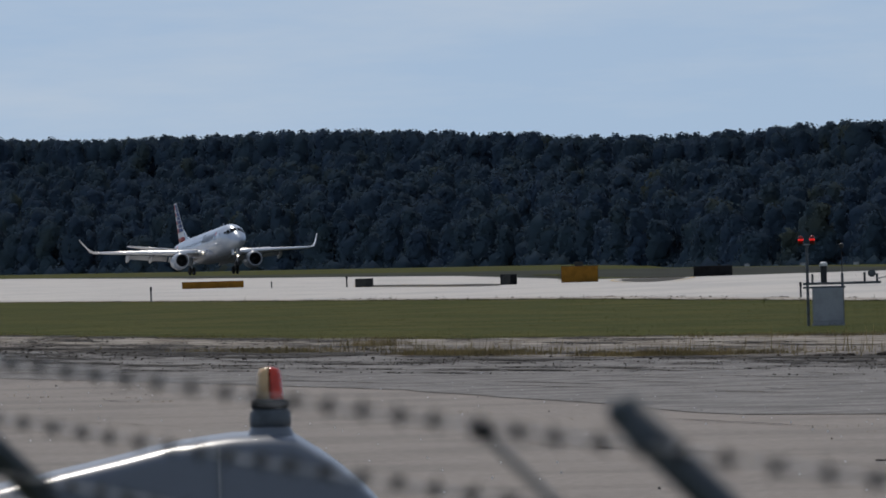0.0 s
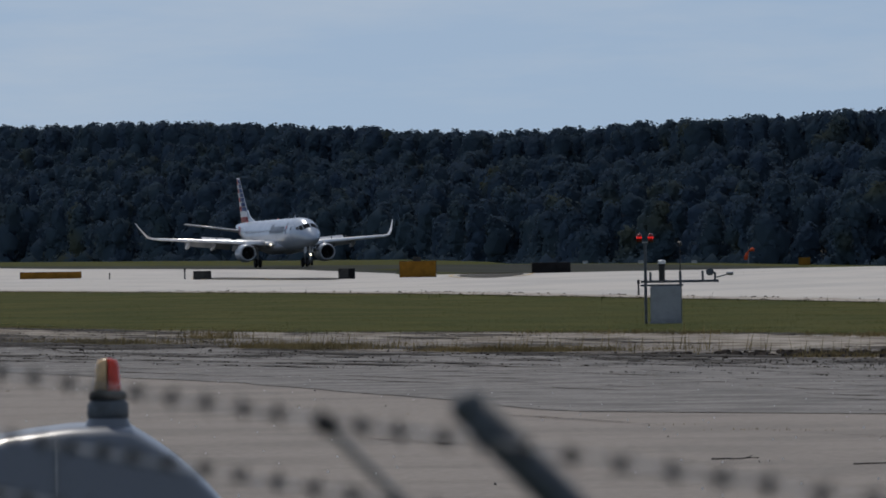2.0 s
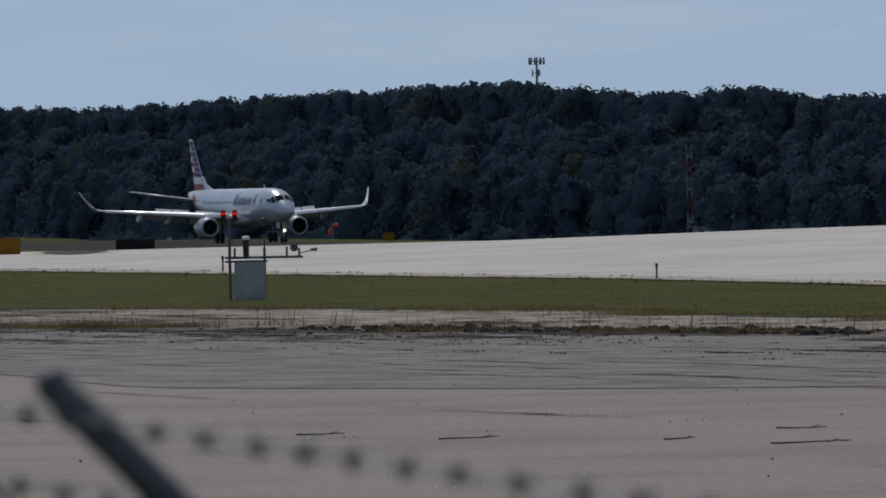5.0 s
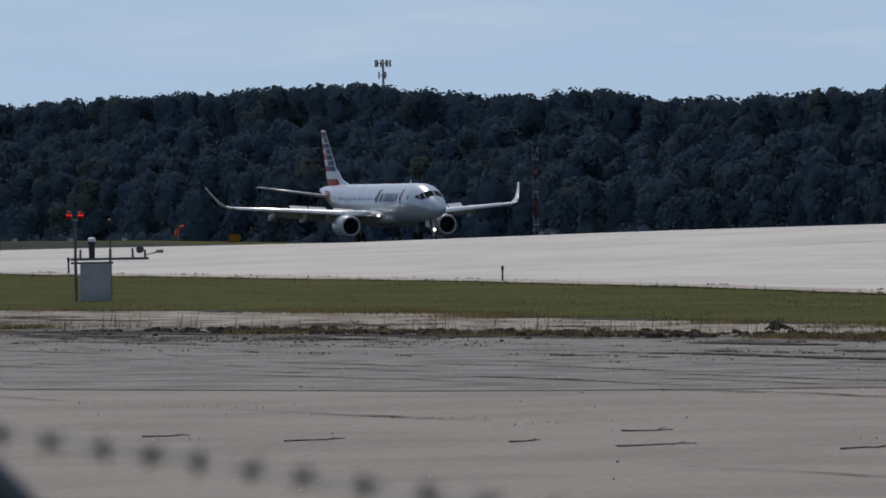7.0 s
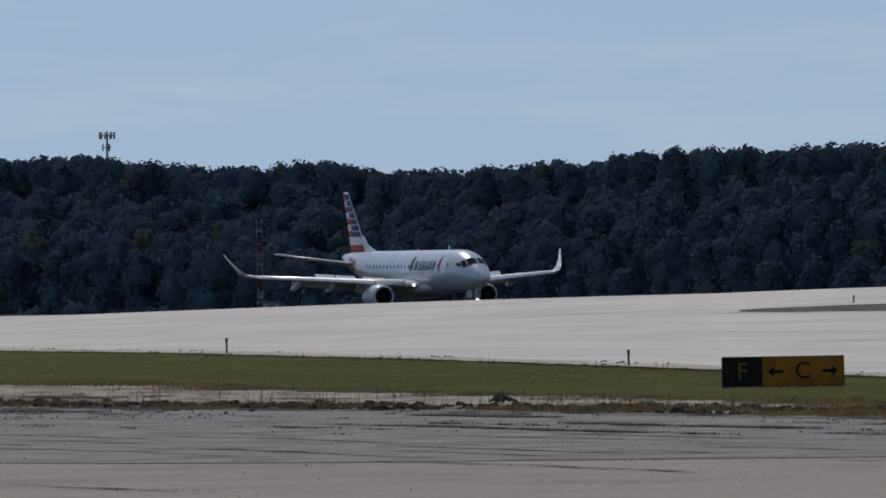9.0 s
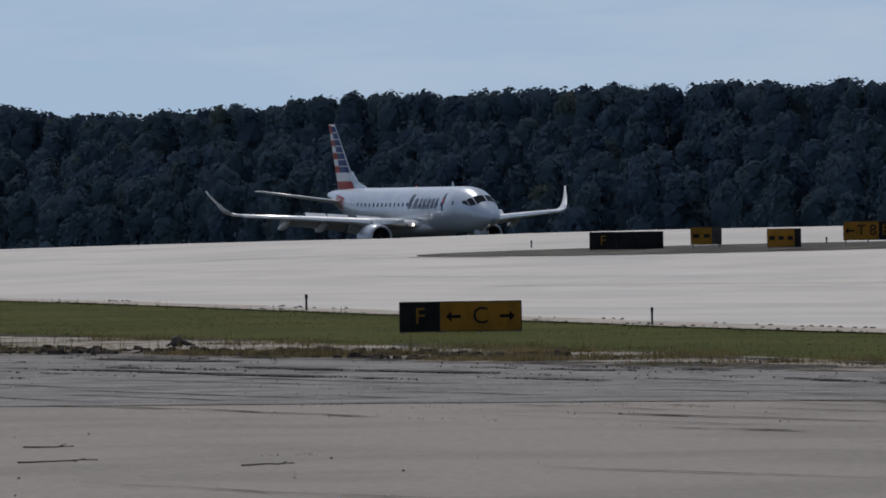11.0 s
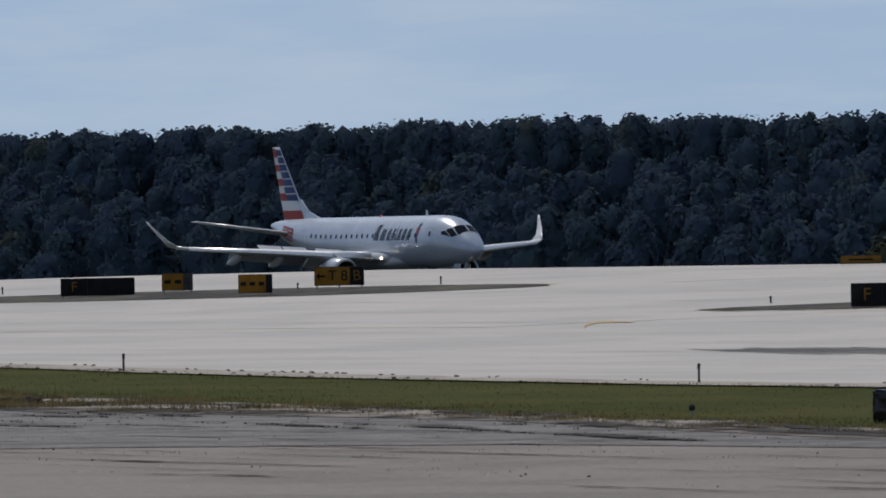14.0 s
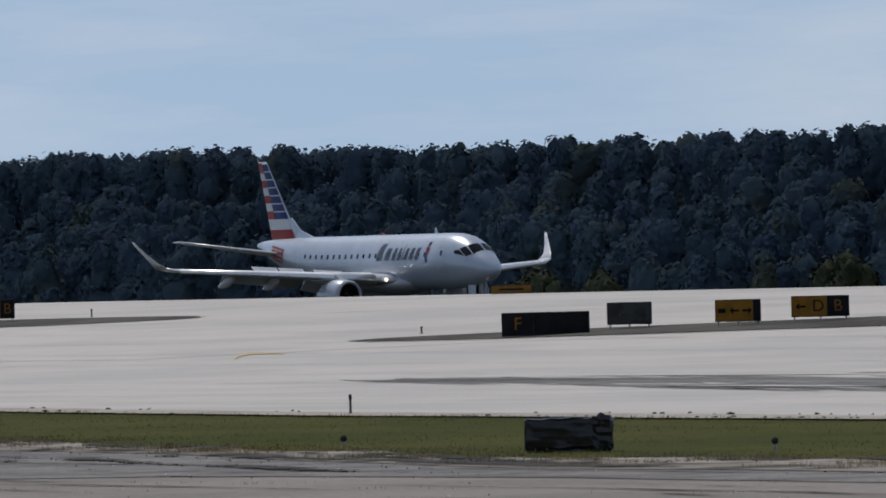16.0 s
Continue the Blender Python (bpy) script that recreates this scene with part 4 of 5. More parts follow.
def build_bag():
    ob = empty("covered_sign", grounded(28.735, 208.7), "low sign wrapped in shiny black plastic sheeting on grass", "covered sign")
    rng = random.Random(5)
    bm = bmesh.new()
    add_box(bm, -0.92, 0.92, -0.18, 0.18, -0.03, 0.66, 0.045)
    bmesh.ops.subdivide_edges(bm, edges=bm.edges, cuts=9, use_grid_fill=True)
    for v in bm.verts:
        k = noise.noise_vector(v.co * 3.0) * 0.03 + noise.noise_vector(v.co * 9.0) * 0.018 + noise.noise_vector(v.co * 24.0) * 0.008
        v.co += k
        if v.co.z > 0.55:
            v.co.z += 0.03 * noise.noise(Vector((v.co.x * 4, 3, 1)))
        if 0.40 < v.co.x < 0.50:
            v.co.x += 0.03
            v.co.y *= 0.9
    part("sheeting", bm, BAG, ob, "creased shiny black plastic", True)
    bm = box(0.50, 0.90, -0.23, -0.15, 0.02, 0.70)
    bmesh.ops.subdivide_edges(bm, edges=bm.edges, cuts=7, use_grid_fill=True)
    for v in bm.verts:
        v.co += noise.noise_vector(v.co * 8.0) * 0.04
    part("flap", bm, BAG, ob, "loose plastic flap")
    part("knot", revolve([(0.62, 0.02), (0.68, 0.10), (0.74, 0.07), (0.77, 0.01)], 9, "z", (0.68, -0.05, 0)), BAG, ob)


def build_far_things():
    # windsock beyond the runway
    dist = 318 / math.sin(radians(18.095))
    ob = empty("windsock", grounded(18.095, dist), "drooping orange windsock on a short mast", "windsock")
    part("mast", rod((0, 0, -0.1), (0, 0, 2.0), 0.05, 0.035), STEEL, ob)
    rg = []
    for s, (x, z, r) in enumerate(((0.62, 1.72, 0.16), (0.36, 1.78, 0.20), (0.10, 1.72, 0.22), (-0.10, 1.5, 0.23), (-0.20, 1.15, 0.22), (-0.28, 0.7, 0.18))):
        tilt = s / 5 * math.pi / 2
        rg.append([Vector((x + r * math.cos(q * math.pi / 6) * math.sin(tilt), r * math.sin(q * math.pi / 6), z + r * math.cos(q * math.pi / 6) * math.cos(tilt))) for q in range(12)])
    part("sock", loft(rg), ORANGE_CLOTH, ob, "orange cloth sock", True)
    # lattice mast with a small shelter
    dist = 325 / math.sin(radians(20.14))
    ob = empty("lattice_mast", grounded(20.14, dist), "slim red and white lattice antenna mast", "mast")
    for k in range(6):
        m_ = RED if k % 2 == 0 else PALE
        z0, z1 = k * 1.65, (k + 1) * 1.65
        for cx, cy in ((-0.25, -0.25), (0.25, -0.25), (0.25, 0.25), (-0.25, 0.25)):
            part("mast_leg", rod((cx, cy, z0), (cx, cy, z1), 0.012, n=5), m_, ob)
        for cx in (-0.25, 0.25):
            part("brace", rod((-cx, -0.25, z0), (cx, -0.25, z1), 0.008, n=5), m_, ob)
    for z in (2.5, 5.6, 8.7):
        part("antenna_bay", box(-0.3, 0.3, -0.30, -0.26, z - 0.05, z + 0.05, 0.01), STEEL, ob)
    p = way(20.20, dist)
    ob = empty("shelter", grounded(20.2, dist - 1.5), "small grey equipment shelter on a dark base", "shelter")
    part("plinth", box(-0.72, 0.72, -0.67, 0.67, -0.05, 0.9, 0.02), DARK, ob, "dark base")
    part("walls", box(-0.75, 0.75, -0.7, 0.7, 0.9, 1.9, 0.02), CABINET, ob)
    part("roof", box(-0.85, 0.85, -0.8, 0.8, 1.9, 2.02, 0.02), POST_GREY, ob)
    part("shelter_door", box(-0.3, 0.35, -0.73, -0.70, 1.0, 1.8), POST_GREY, ob)
    for b_ in (17.163, 17.48, 17.786):
        ob = empty("runway_light_box", grounded(b_, 322 / math.sin(radians(b_))), "small pale box beyond the runway", "light box", "boxes beyond the runway")
        part("housing", box(-0.3, 0.3, -0.3, 0.3, 0.25, 0.95, 0.03), CABINET, ob)
        part("lens", box(-0.22, 0.22, -0.32, -0.30, 0.4, 0.8), PALE, ob)
        for x in (-0.22, 0.22):
            part("leg", rod((x, 0, -0.08), (x, 0, 0.26), 0.03), STEEL, ob)


def build_truck():
    """A service vehicle by the fence: only its roof and beacon come into view."""
    p = way(14.417, 60.0)
    ob = empty("service_truck", Matrix.Translation((p.x, p.y, terrain(p.x, p.y))) @ Matrix.Rotation(radians(90 - 14.417), 4, "Z"), "white service truck with an amber and red roof beacon", "truck")
    top = [(-2.6, 1.9), (-2.45, 2.27), (-1.9, 2.53), (-1.38, 2.637), (-0.90, 2.738), (-0.62, 2.803), (-0.42, 2.832), (-0.24, 2.852), (0.0, 2.858), (0.13, 2.845), (0.20, 2.80), (0.30, 2.735), (0.40, 2.66), (0.50, 2.575), (0.60, 2.475), (0.70, 2.36), (0.80, 2.2), (0.9, 1.9)]
    rings = []
    for y, inset, drop in ((-0.95, 0.16, 0.16), (-0.9, 0.06, 0.05), (-0.75, 0.0, 0.0), (0.75, 0.0, 0.0), (0.9, 0.06, 0.05), (0.95, 0.16, 0.16)):
        rings.append([Vector((x * (1 - 0.05 * inset), y, z - drop * 0.6)) for x, z in top] + [Vector((0.95, y, 1.0)), Vector((-2.6, y, 1.0))])
    part("cab", loft(rings), TRUCK_WHITE_SHADED, ob, "glossy white cab with a curved roof, shade in its colour", True)
    part("chassis", box(-2.7, 1.3, -0.85, 0.85, 0.45, 1.0, 0.05), DARK, ob)
    part("roof_seam", box(-0.315, -0.30, -0.965, -0.80, 1.6, 2.80), CABINET, ob)
    part("pedestal", revolve([(2.78, 0.16), (2.86, 0.135), (2.90, 0.118), (2.985, 0.112)], 28, "z", (0, -0.5, 0)), TRUCK_WHITE_SHADED, ob, "white beacon pedestal, shade in its colour", True)
    part("collar", revolve([(2.90, 0.119), (2.93, 0.124), (2.985, 0.122), (3.01, 0.10)], 28, "z", (0, -0.5, 0)), POST_GREY, ob, "", True)
    bea = part("beacon", revolve([(3.005, 0.10), (3.02, 0.112), (3.05, 0.112), (3.066, 0.092), (3.07, 0.01)], 28, "z", (0, -0.5, 0)), RUBBER, ob, "black rubber beacon base", True)
    for s, material, lab in ((0, AMBER, "cream beacon lens"), (1, RED_LENS, "red beacon lens")):
        rg = []
        for z, r in ((3.055, 0.082), (3.09, 0.080), (3.215, 0.070), (3.245, 0.056), (3.256, 0.02)):
            a0, a1 = (95, 265) if s == 0 else (-85, 95)
            rg.append([Vector((r * math.cos(radians(a0 + (a1 - a0) * q / 14)), -0.5 + r * math.sin(radians(a0 + (a1 - a0) * q / 14)), z)) for q in range(15)] + [Vector((0.0, -0.5, z))])
        part("lens", loft(rg), material, bea, lab, True)
    for x in (-1.9, 0.5):
        for y in (-0.8, 0.8):
            bm = revolve([(-0.12, 0.2), (-0.12, 0.36), (-0.08, 0.42), (0.08, 0.42), (0.12, 0.36), (0.12, 0.2)], 24)
            bmesh.ops.transform(bm, matrix=Matrix.Translation((x, y, 0.42)) @ Matrix.Rotation(radians(90), 4, "Z"), verts=bm.verts)
            wheel = part("wheel", bm, RUBBER, ob, "black tyre", True)


def build_fence():
    """Chain-link fence topped with slanting arms and barbed wire, close before the eye."""
    ob = empty("barbed_wire_fence", pose(0, 0, 0), "steel airfield fence topped with barbed wire on slanted arms", "fence")

    def wire_z(x, k):
        return 3.798 - 0.0255 * (x + 10.6) - 0.092 * k

    for x, rad in ((-13.62, 0.02), (-9.875, 0.0195), (-6.8, 0.0175)):
        z0 = wire_z(x, 0) + 0.045
        g = terrain(x, 3.2)
        arm = bmesh.new()
        add_rod(arm, (x, 2.915, z0 - 0.01), (x, 3.2, z0 - 0.295), rad, rad, 18)
        bmesh.ops.create_uvsphere(arm, u_segments=16, v_segments=8, radius=rad, matrix=Matrix.Translation((x, 2.915, z0 - 0.01)))
        ar = part("barb_arm", arm, POST_GREY, ob, "dark painted slanted arm", True)
        part("fence_post", rod((x, 3.2, g - 0.2), (x, 3.2, z0 - 0.28), 0.03, n=16), POST_GREY, ob, "dark painted post")
    part("top_rail", rod((-16, 3.2, wire_z(-16, 0) - 0.26), (-4, 3.2, wire_z(-4, 0) - 0.26), 0.021, n=12), POST_GREY, ob)
    # thin line-post arm with its clamp
    x, z = -10.455, 3.787
    part("line_arm", rod((x, 2.925, z), (x, 3.2, z - 0.275), 0.005, n=8), STEEL, ob, "thin steel arm")
    bm = bmesh.new()
    bmesh.ops.create_icosphere(bm, subdivisions=2, radius=0.0125)
    for v in bm.verts:
        v.co = Vector((v.co.x, v.co.y * 1.2, v.co.z * 0.9)) + noise.noise_vector(v.co * 90) * 0.003 + Vector((x, 2.925, z + 0.002))
    part("wire_clamp", bm, RUBBER, ob, "dark wire clamp")
    part("line_post", rod((x, 3.2, terrain(x, 3.2) - 0.2), (x, 3.2, z - 0.26), 0.02, n=10), STEEL, ob)
    barb = bmesh.new()
    for q in range(4):
        a = radians(45 + 90 * q)
        add_rod(barb, (0.006 * (q % 2) - 0.003, 0, 0), (0.006 * (q % 2) + 0.004 * (q - 1.5), 0.016 * math.cos(a), 0.016 * math.sin(a)), 0.003, 0.001, 5)
    add_rod(barb, (-0.006, 0, 0), (0.006, 0, 0), 0.0075, 0.0075, 8)
    bme = bpy.data.meshes.new("barb")
    barb.to_mesh(bme)
    barb.free()
    bme.materials.append(DARK)
    rng = random.Random(3)
    for k in range(3):
        y = 2.93 + 0.085 * k
        strand = bmesh.new()
        for s in (0, math.pi):
            pts = [Vector((-16 + 0.02 * i, y + 0.0018 * math.cos(i * 0.9 + s), wire_z(-16 + 0.02 * i, k) + 0.0018 * math.sin(i * 0.9 + s) - 0.004 * math.sin(i * 0.02) ** 2)) for i in range(600)]
            for p, q in zip(pts[::3], pts[3::3]):
                add_rod(strand, p, q, 0.0014, 0.0014, 4, False)
        st = part("barbed_strand", strand, STEEL, ob, "thin twisted barbed strand")
        x = -15.9 + 0.05 * k
        while x < -4.2:
            o = new("barb", bme)
            o.parent = st
            o.matrix_basis = Matrix.Translation((x, y, wire_z(x, k) - 0.002)) @ Matrix.Rotation(rng.uniform(0, 3.1), 4, "X")
            x += 0.158 + rng.uniform(-0.012, 0.012)


def scatter_mesh(name, items, material, label, category):
    """items: lists of verts and faces joined into one object."""
    verts, faces = [], []
    for vs, fs in items:
        k = len(verts)
        verts += vs
        faces += [tuple(i + k for i in f) for f in fs]
    me = bpy.data.meshes.new(name)
    me.from_pydata(verts, [], faces)
    me.materials.append(material)
    return tagged(new(name, me), label, category, kind="stuff")


def clod(rng, x, y, r, flat=0.6):
    z = terrain(x, y) + 0.05
    vs = [(x + r * rng.uniform(0.7, 1.3) * math.cos(a), y + r * rng.uniform(0.7, 1.3) * math.sin(a), z - 0.02) for a in (0.2, 1.3, 2.4, 3.5, 4.6, 5.7)]
    vs += [(x + 0.6 * r * math.cos(a), y + 0.6 * r * math.sin(a), z + r * flat * rng.uniform(0.6, 1.1)) for a in (0.5, 2.5, 4.5)]
    fs = [(0, 1, 6), (1, 2, 7, 6), (2, 3, 7), (3, 4, 8, 7), (4, 5, 8), (5, 0, 6, 8), (6, 7, 8)]
    return vs, fs


def tuft(rng, x, y, h, blades, spread):
    z = terrain(x, y) + 0.03
    vs, fs = [], []
    for _ in range(blades):
        a, b = rng.uniform(0, 6.28), rng.uniform(0, spread)
        px, py = x + b * math.cos(a), y + b * math.sin(a)
        hh = h * rng.uniform(0.45, 1.0)
        w = 0.007 + 0.010 * hh
        lean = rng.uniform(-0.3, 0.3) * hh
        c = rng.uniform(0, 3.14)
        k = len(vs)
        vs += [(px - w * math.cos(c), py - w * math.sin(c), z), (px + w * math.cos(c), py + w * math.sin(c), z), (px + lean * 0.5 + w * 0.6 * math.cos(c), py + lean * 0.3 + w * 0.6 * math.sin(c), z + hh * 0.6), (px + lean, py + lean * 0.4, z + hh)]
        fs += [(k, k + 1, k + 2), (k, k + 2, k + 3)]
    return vs, fs


def build_litter():
    rng = random.Random(11)
    # clods and rubble along the dirt strip and the pavement's joints
    items = []
    for _ in range(1500):
        x = rng.uniform(-600, -150)
        e = apron_edge(x)
        y = e + rng.choice((rng.gauss(0.5, 0.8), rng.gauss(3.0, 1.0), rng.uniform(-6, 6)))
        items.append(clod(rng, x, y, rng.choice((0.03, 0.04, 0.05, 0.09)) * rng.uniform(0.7, 1.2) * (1.0 if x < -250 else 0.35), 0.6))
    for _ in range(700):
        x = rng.uniform(-290, -232)
        items.append(clod(rng, x, apron_edge(x) + rng.uniform(0.2, 5.5), rng.uniform(0.06, 0.22)))
    for _ in range(2600):
        x = rng.uniform(-460, -190)
        row = rng.choice((90.5, 90.5, 87.0, 83.0, 79.0))
        items.append(clod(rng, x, row + wobble(x, 20, 0.8, 14) + rng.gauss(0, 0.35), rng.uniform(0.25, 0.7) * 0.0001 * abs(x), 0.7))
    scatter_mesh("soil_clods", items, CLOD, "dark soil clods and rubble along the dirt strip", "rubble")
    # dark open joints with debris along the old pavement
    for n_, y0 in enumerate((90.5, 89.0, 87.0, 85.4, 83.0, 81.5, 79.0, 77.2, 75.5, 73.4, 71.5, 60.0, 52.0)):
        segs, x = [], -640.0
        while x < -130:
            ln = rng.uniform(3, 26) if n_ < 11 else rng.uniform(4, 20)
            pts = [x + ln * i / 12 for i in range(13)]
            w0 = rng.uniform(0.05, 0.24) if n_ < 11 else rng.uniform(0.05, 0.12)
            vs, fs = [], []
            for i, px in enumerate(pts):
                yy = y0 + wobble(px, 20 + n_, 0.8, 14)
                w = w0 * (0.25 + abs(noise.noise(Vector((px * 0.9, n_, 2)))) * 2.0) * math.sin(math.pi * (i + 0.3) / 12.6)
                zz = terrain(px, yy) + 0.052
                vs += [(px, yy - w, zz), (px, yy + w, zz)]
            fs = [(2 * i, 2 * i + 2, 2 * i + 3, 2 * i + 1) for i in range(12)]
            segs.append((vs, fs))
            x += ln + (rng.uniform(1, 16) if n_ < 11 else rng.uniform(10, 60))
        scatter_mesh("pavement_joint", segs, CLOD, "dark open pavement joint filled with soil", "pavement joint")
    # ragged bands of dark soil and rubble lying along the old pavement and the dirt strip
    bands = [(6.8, 0.5, 0.06, -620, -300), (5.4, 0.5, 0.0, -620, -150), (4.2, 0.5, 0.02, -620, -150), (2.9, 0.5, -0.04, -620, -150), (1.6, 0.7, -0.10, -620, -150), (0.3, 0.9, -0.25, -620, -150), (-1.5, 0.5, 0.0, -620, -170),
             (-3.2, 0.7, -0.10, -620, -170), (-4.9, 0.35, 0.0, -620, -190), (-6.3, 0.6, -0.05, -620, -200), (-8.2, 0.35, 0.0, -620, -200), (-10.0, 0.45, -0.08, -620, -205), (-12.3, 0.35, 0.05, -620, -215), (-15.0, 0.35, 0.05, -560, -215),
             (8.6, 0.4, 0.0, -480, -270), (10.6, 0.4, 0.04, -440, -275), (12.6, 0.5, 0.02, -420, -280), (14.8, 0.4, 0.04, -400, -285), (17.0, 0.4, 0.04, -380, -290), (None, 0.4, -0.22, -620, -150)]
    for n_, (off, half, gate, x0, x1) in enumerate(bands):
        vs, fs, x, lumps = [], [], float(x0), []
        last = False
        while x < x1:
            y = grass_near(x) - 0.25 if off is None else apron_edge(x) + off
            y += 0.5 * noise.noise(Vector((x / 17.0, n_ * 3.1, 0))) + 0.12 * noise.noise(Vector((x / 0.8, n_ * 1.1, 2)))
            b = 0.8 * noise.noise(Vector((x / 13.0, n_ * 5.7, 1))) + 0.45 * noise.noise(Vector((x / 2.2, n_ * 5.7, 4))) + 0.4 * noise.noise(Vector((x / 0.35, n_ * 2.7, 7))) - gate + (0.10 if x < -330 else 0.02 if x < -262 else -0.08)
            on = b > 0 and (off is None or y < grass_near(x) - 0.5)
            if on:
                w = half * min(1.0, b * 2.4) * float(np.interp(x, [-620, -330, -230, -150], [2.2, 1.9, 1.2, 0.8]))
                k = len(vs)
                vs += [(x, y - w * (0.75 + 0.6 * noise.noise(Vector((x / 0.22, n_, 9)))), 0.0), (x, y + w * (0.75 + 0.6 * noise.noise(Vector((x / 0.22, n_, 13)))), 0.0)]
                if last:
                    fs.append((k - 2, k, k + 1, k - 1))
                if rng.random() < (0.30 if x < -262 else 0.7):
                    lumps.append(clod(rng, x, y + rng.uniform(-w, w), rng.uniform(0.04, 0.16) * 0.001 * abs(x), 0.7))
            last = on
            x += 0.14
        vs = [(a, b_, terrain(a, b_) + 0.075) for a, b_, _ in vs]
        scatter_mesh("soil_band", [(vs, fs)], DIRT_DARK, "ragged band of dark soil lying on the old pavement", "soil")
        scatter_mesh("soil_lumps", lumps, CLOD, "dark lumps of soil along the old pavement", "rubble")
    # debris and weeds along the far edge of the mown strip
    edge = []
    for _ in range(900):
        x = rng.uniform(-640, -170)
        if noise.noise(Vector((x / 5.0, 6.6, 0))) > 0.0:
            edge.append(clod(rng, x, grass_far(x) + rng.choice((0.4, 2.7)) + rng.gauss(0, 0.25), rng.uniform(0.03, 0.10), 0.4))
    scatter_mesh("edge_debris", edge, CLOD, "dark clumps of soil along the taxiway shoulder", "rubble")
    # weeds: dry fringe, tall stalks, tufts on the joints and along the taxiway edge
    items = []
    for _ in range(17000):
        x = rng.uniform(-385, -215)
        e, g = apron_edge(x), grass_near(x)
        dens = ease((x + 370) / 60)
        if rng.random() > dens or noise.noise(Vector((x / 7.0, 4.2, 0))) + 0.5 * noise.noise(Vector((x / 1.7, 2.2, 0))) < (0.05 if x < -310 else 0.12):
            continue
        items.append(tuft(rng, x, e + abs(rng.gauss(0, 2.4)) if rng.random() < 0.75 else g - abs(rng.gauss(0, 1.5)), rng.uniform(0.06, 0.30), 10, 0.5))
    for _ in range(420):
        x = rng.uniform(-345, -220)
        items.append(tuft(rng, x, apron_edge(x) + rng.uniform(0, 6), rng.uniform(0.4, 0.8), 2, 0.3))
    for _ in range(2600):
        x = rng.uniform(-222, -150)
        if noise.noise(Vector((x / 2.5, 8.1, 0))) > 0.08:
            items.append(tuft(rng, x, rng.uniform(apron_edge(x), grass_near(x) + 0.5), rng.uniform(0.05, 0.2), 8, 0.4))
    for _ in range(5000):
        x = rng.uniform(-480, -150)
        if noise.noise(Vector((x / 6.0, 1.7, 0))) > -0.2:
            items.append(tuft(rng, x, grass_near(x) + abs(rng.gauss(0, 2.0)), rng.uniform(0.03, 0.10), 6, 0.6))
    for x, y in ((-300, 95.5), (-301, 96), (-299, 96.2), (-306, 95), (-296, 95), (-262, 99), (-263, 99), (-270, 99)):
        items.append(tuft(rng, x, y, 1.0, 4, 0.5))
    for x, y in ((-356, 95.5), (-355, 95.8), (-357, 95.2)):
        items.append(tuft(rng, x, y, 0.42, 160, 1.1))
    for _ in range(260):
        x = rng.uniform(-420, -140)
        items.append(tuft(rng, x, rng.choice((87.0, 83.0, 79.0, 75.5, 71.5, 60.0)) + rng.gauss(0, 0.4), rng.uniform(0.03, 0.07), 9, 0.9))
    scatter_mesh("dry_weeds", items, WEED, "dry brown weeds along the edge of the pavement", "weeds")
    items = []
    for _ in range(2600):
        x = rng.uniform(-700, -170)
        items.append(tuft(rng, x, grass_far(x) - abs(rng.gauss(0, 0.7)), rng.uniform(0.03, 0.12), 6, 0.5))
    for _ in range(9000):
        x = -640 * (160 / 640) ** rng.random()
        y = rng.uniform(grass_near(x), grass_far(x))
        if x > -300 and rng.random() < 0.7:
            continue
        lush = 0.5 + noise.noise(Vector((x / 6.0, y / 4.0, 3)))
        items.append(tuft(rng, x, y, (0.02 + 0.05 * max(0.0, lush)) * rng.uniform(0.5, 1.2), 8, 1.5))
    for _ in range(110):
        x = rng.uniform(-640, -330)
        items.append(tuft(rng, x, grass_far(x) - abs(rng.gauss(0, 2.5)), rng.uniform(0.15, 0.45), 3, 0.3))
    scatter_mesh("grass_tufts", items, BLADES, "uneven green grass tufts on the mown strip", "grass")
    # pale chips of stone on the apron
    items = []
    for _ in range(900):
        x = rng.uniform(-360, -120)
        items.append(clod(rng, x, rng.uniform(28, 92), rng.uniform(0.008, 0.018), 0.9))
    scatter_mesh("stone_chips", items, LIGHT_CAP, "pale chips of stone on the apron", "gravel")
    items = []
    for _ in range(450):
        x = rng.uniform(-420, -110)
        items.append(clod(rng, x, rng.choice((rng.uniform(26, 92), rng.uniform(70, 93))), rng.choice((0.012, 0.02, 0.03)) * rng.uniform(0.6, 1.3), 0.4))
    scatter_mesh("dirt_specks", items, PEBBLE, "dark specks of dirt and gravel on the apron", "gravel")
    # fallen sticks on the apron
    for bearing, dist, ln in ((18.0, 168, 0.8), (18.85, 163, 1.0), (20.75, 166, 0.85), (20.8, 156, 1.25), (22.0, 152, 0.8), (20.05, 160, 0.5)):
        m = grounded(bearing, dist, rng.uniform(-8, 8))
        ob = empty("fallen_stick", m, "dark fallen stick lying on the apron", "stick", "sticks on the apron")
        bm = bmesh.new()
        p, rg = Vector((-ln / 2, 0, 0.02)), []
        for k in range(7):
            rg.append([p + 0.016 * (1 - 0.08 * k) * Vector((0, math.cos(q * math.pi / 3), math.sin(q * math.pi / 3))) for q in range(6)])
            p = p + Vector((ln / 6, rng.uniform(-0.05, 0.05), rng.uniform(-0.008, 0.012)))
        loft(rg, True, bm)
        part("branch", bm, BARK, ob)
        part("twig", rod((ln * 0.2, 0, 0.02), (ln * 0.36, 0.1, 0.07), 0.012, 0.004, 5), BARK, ob)
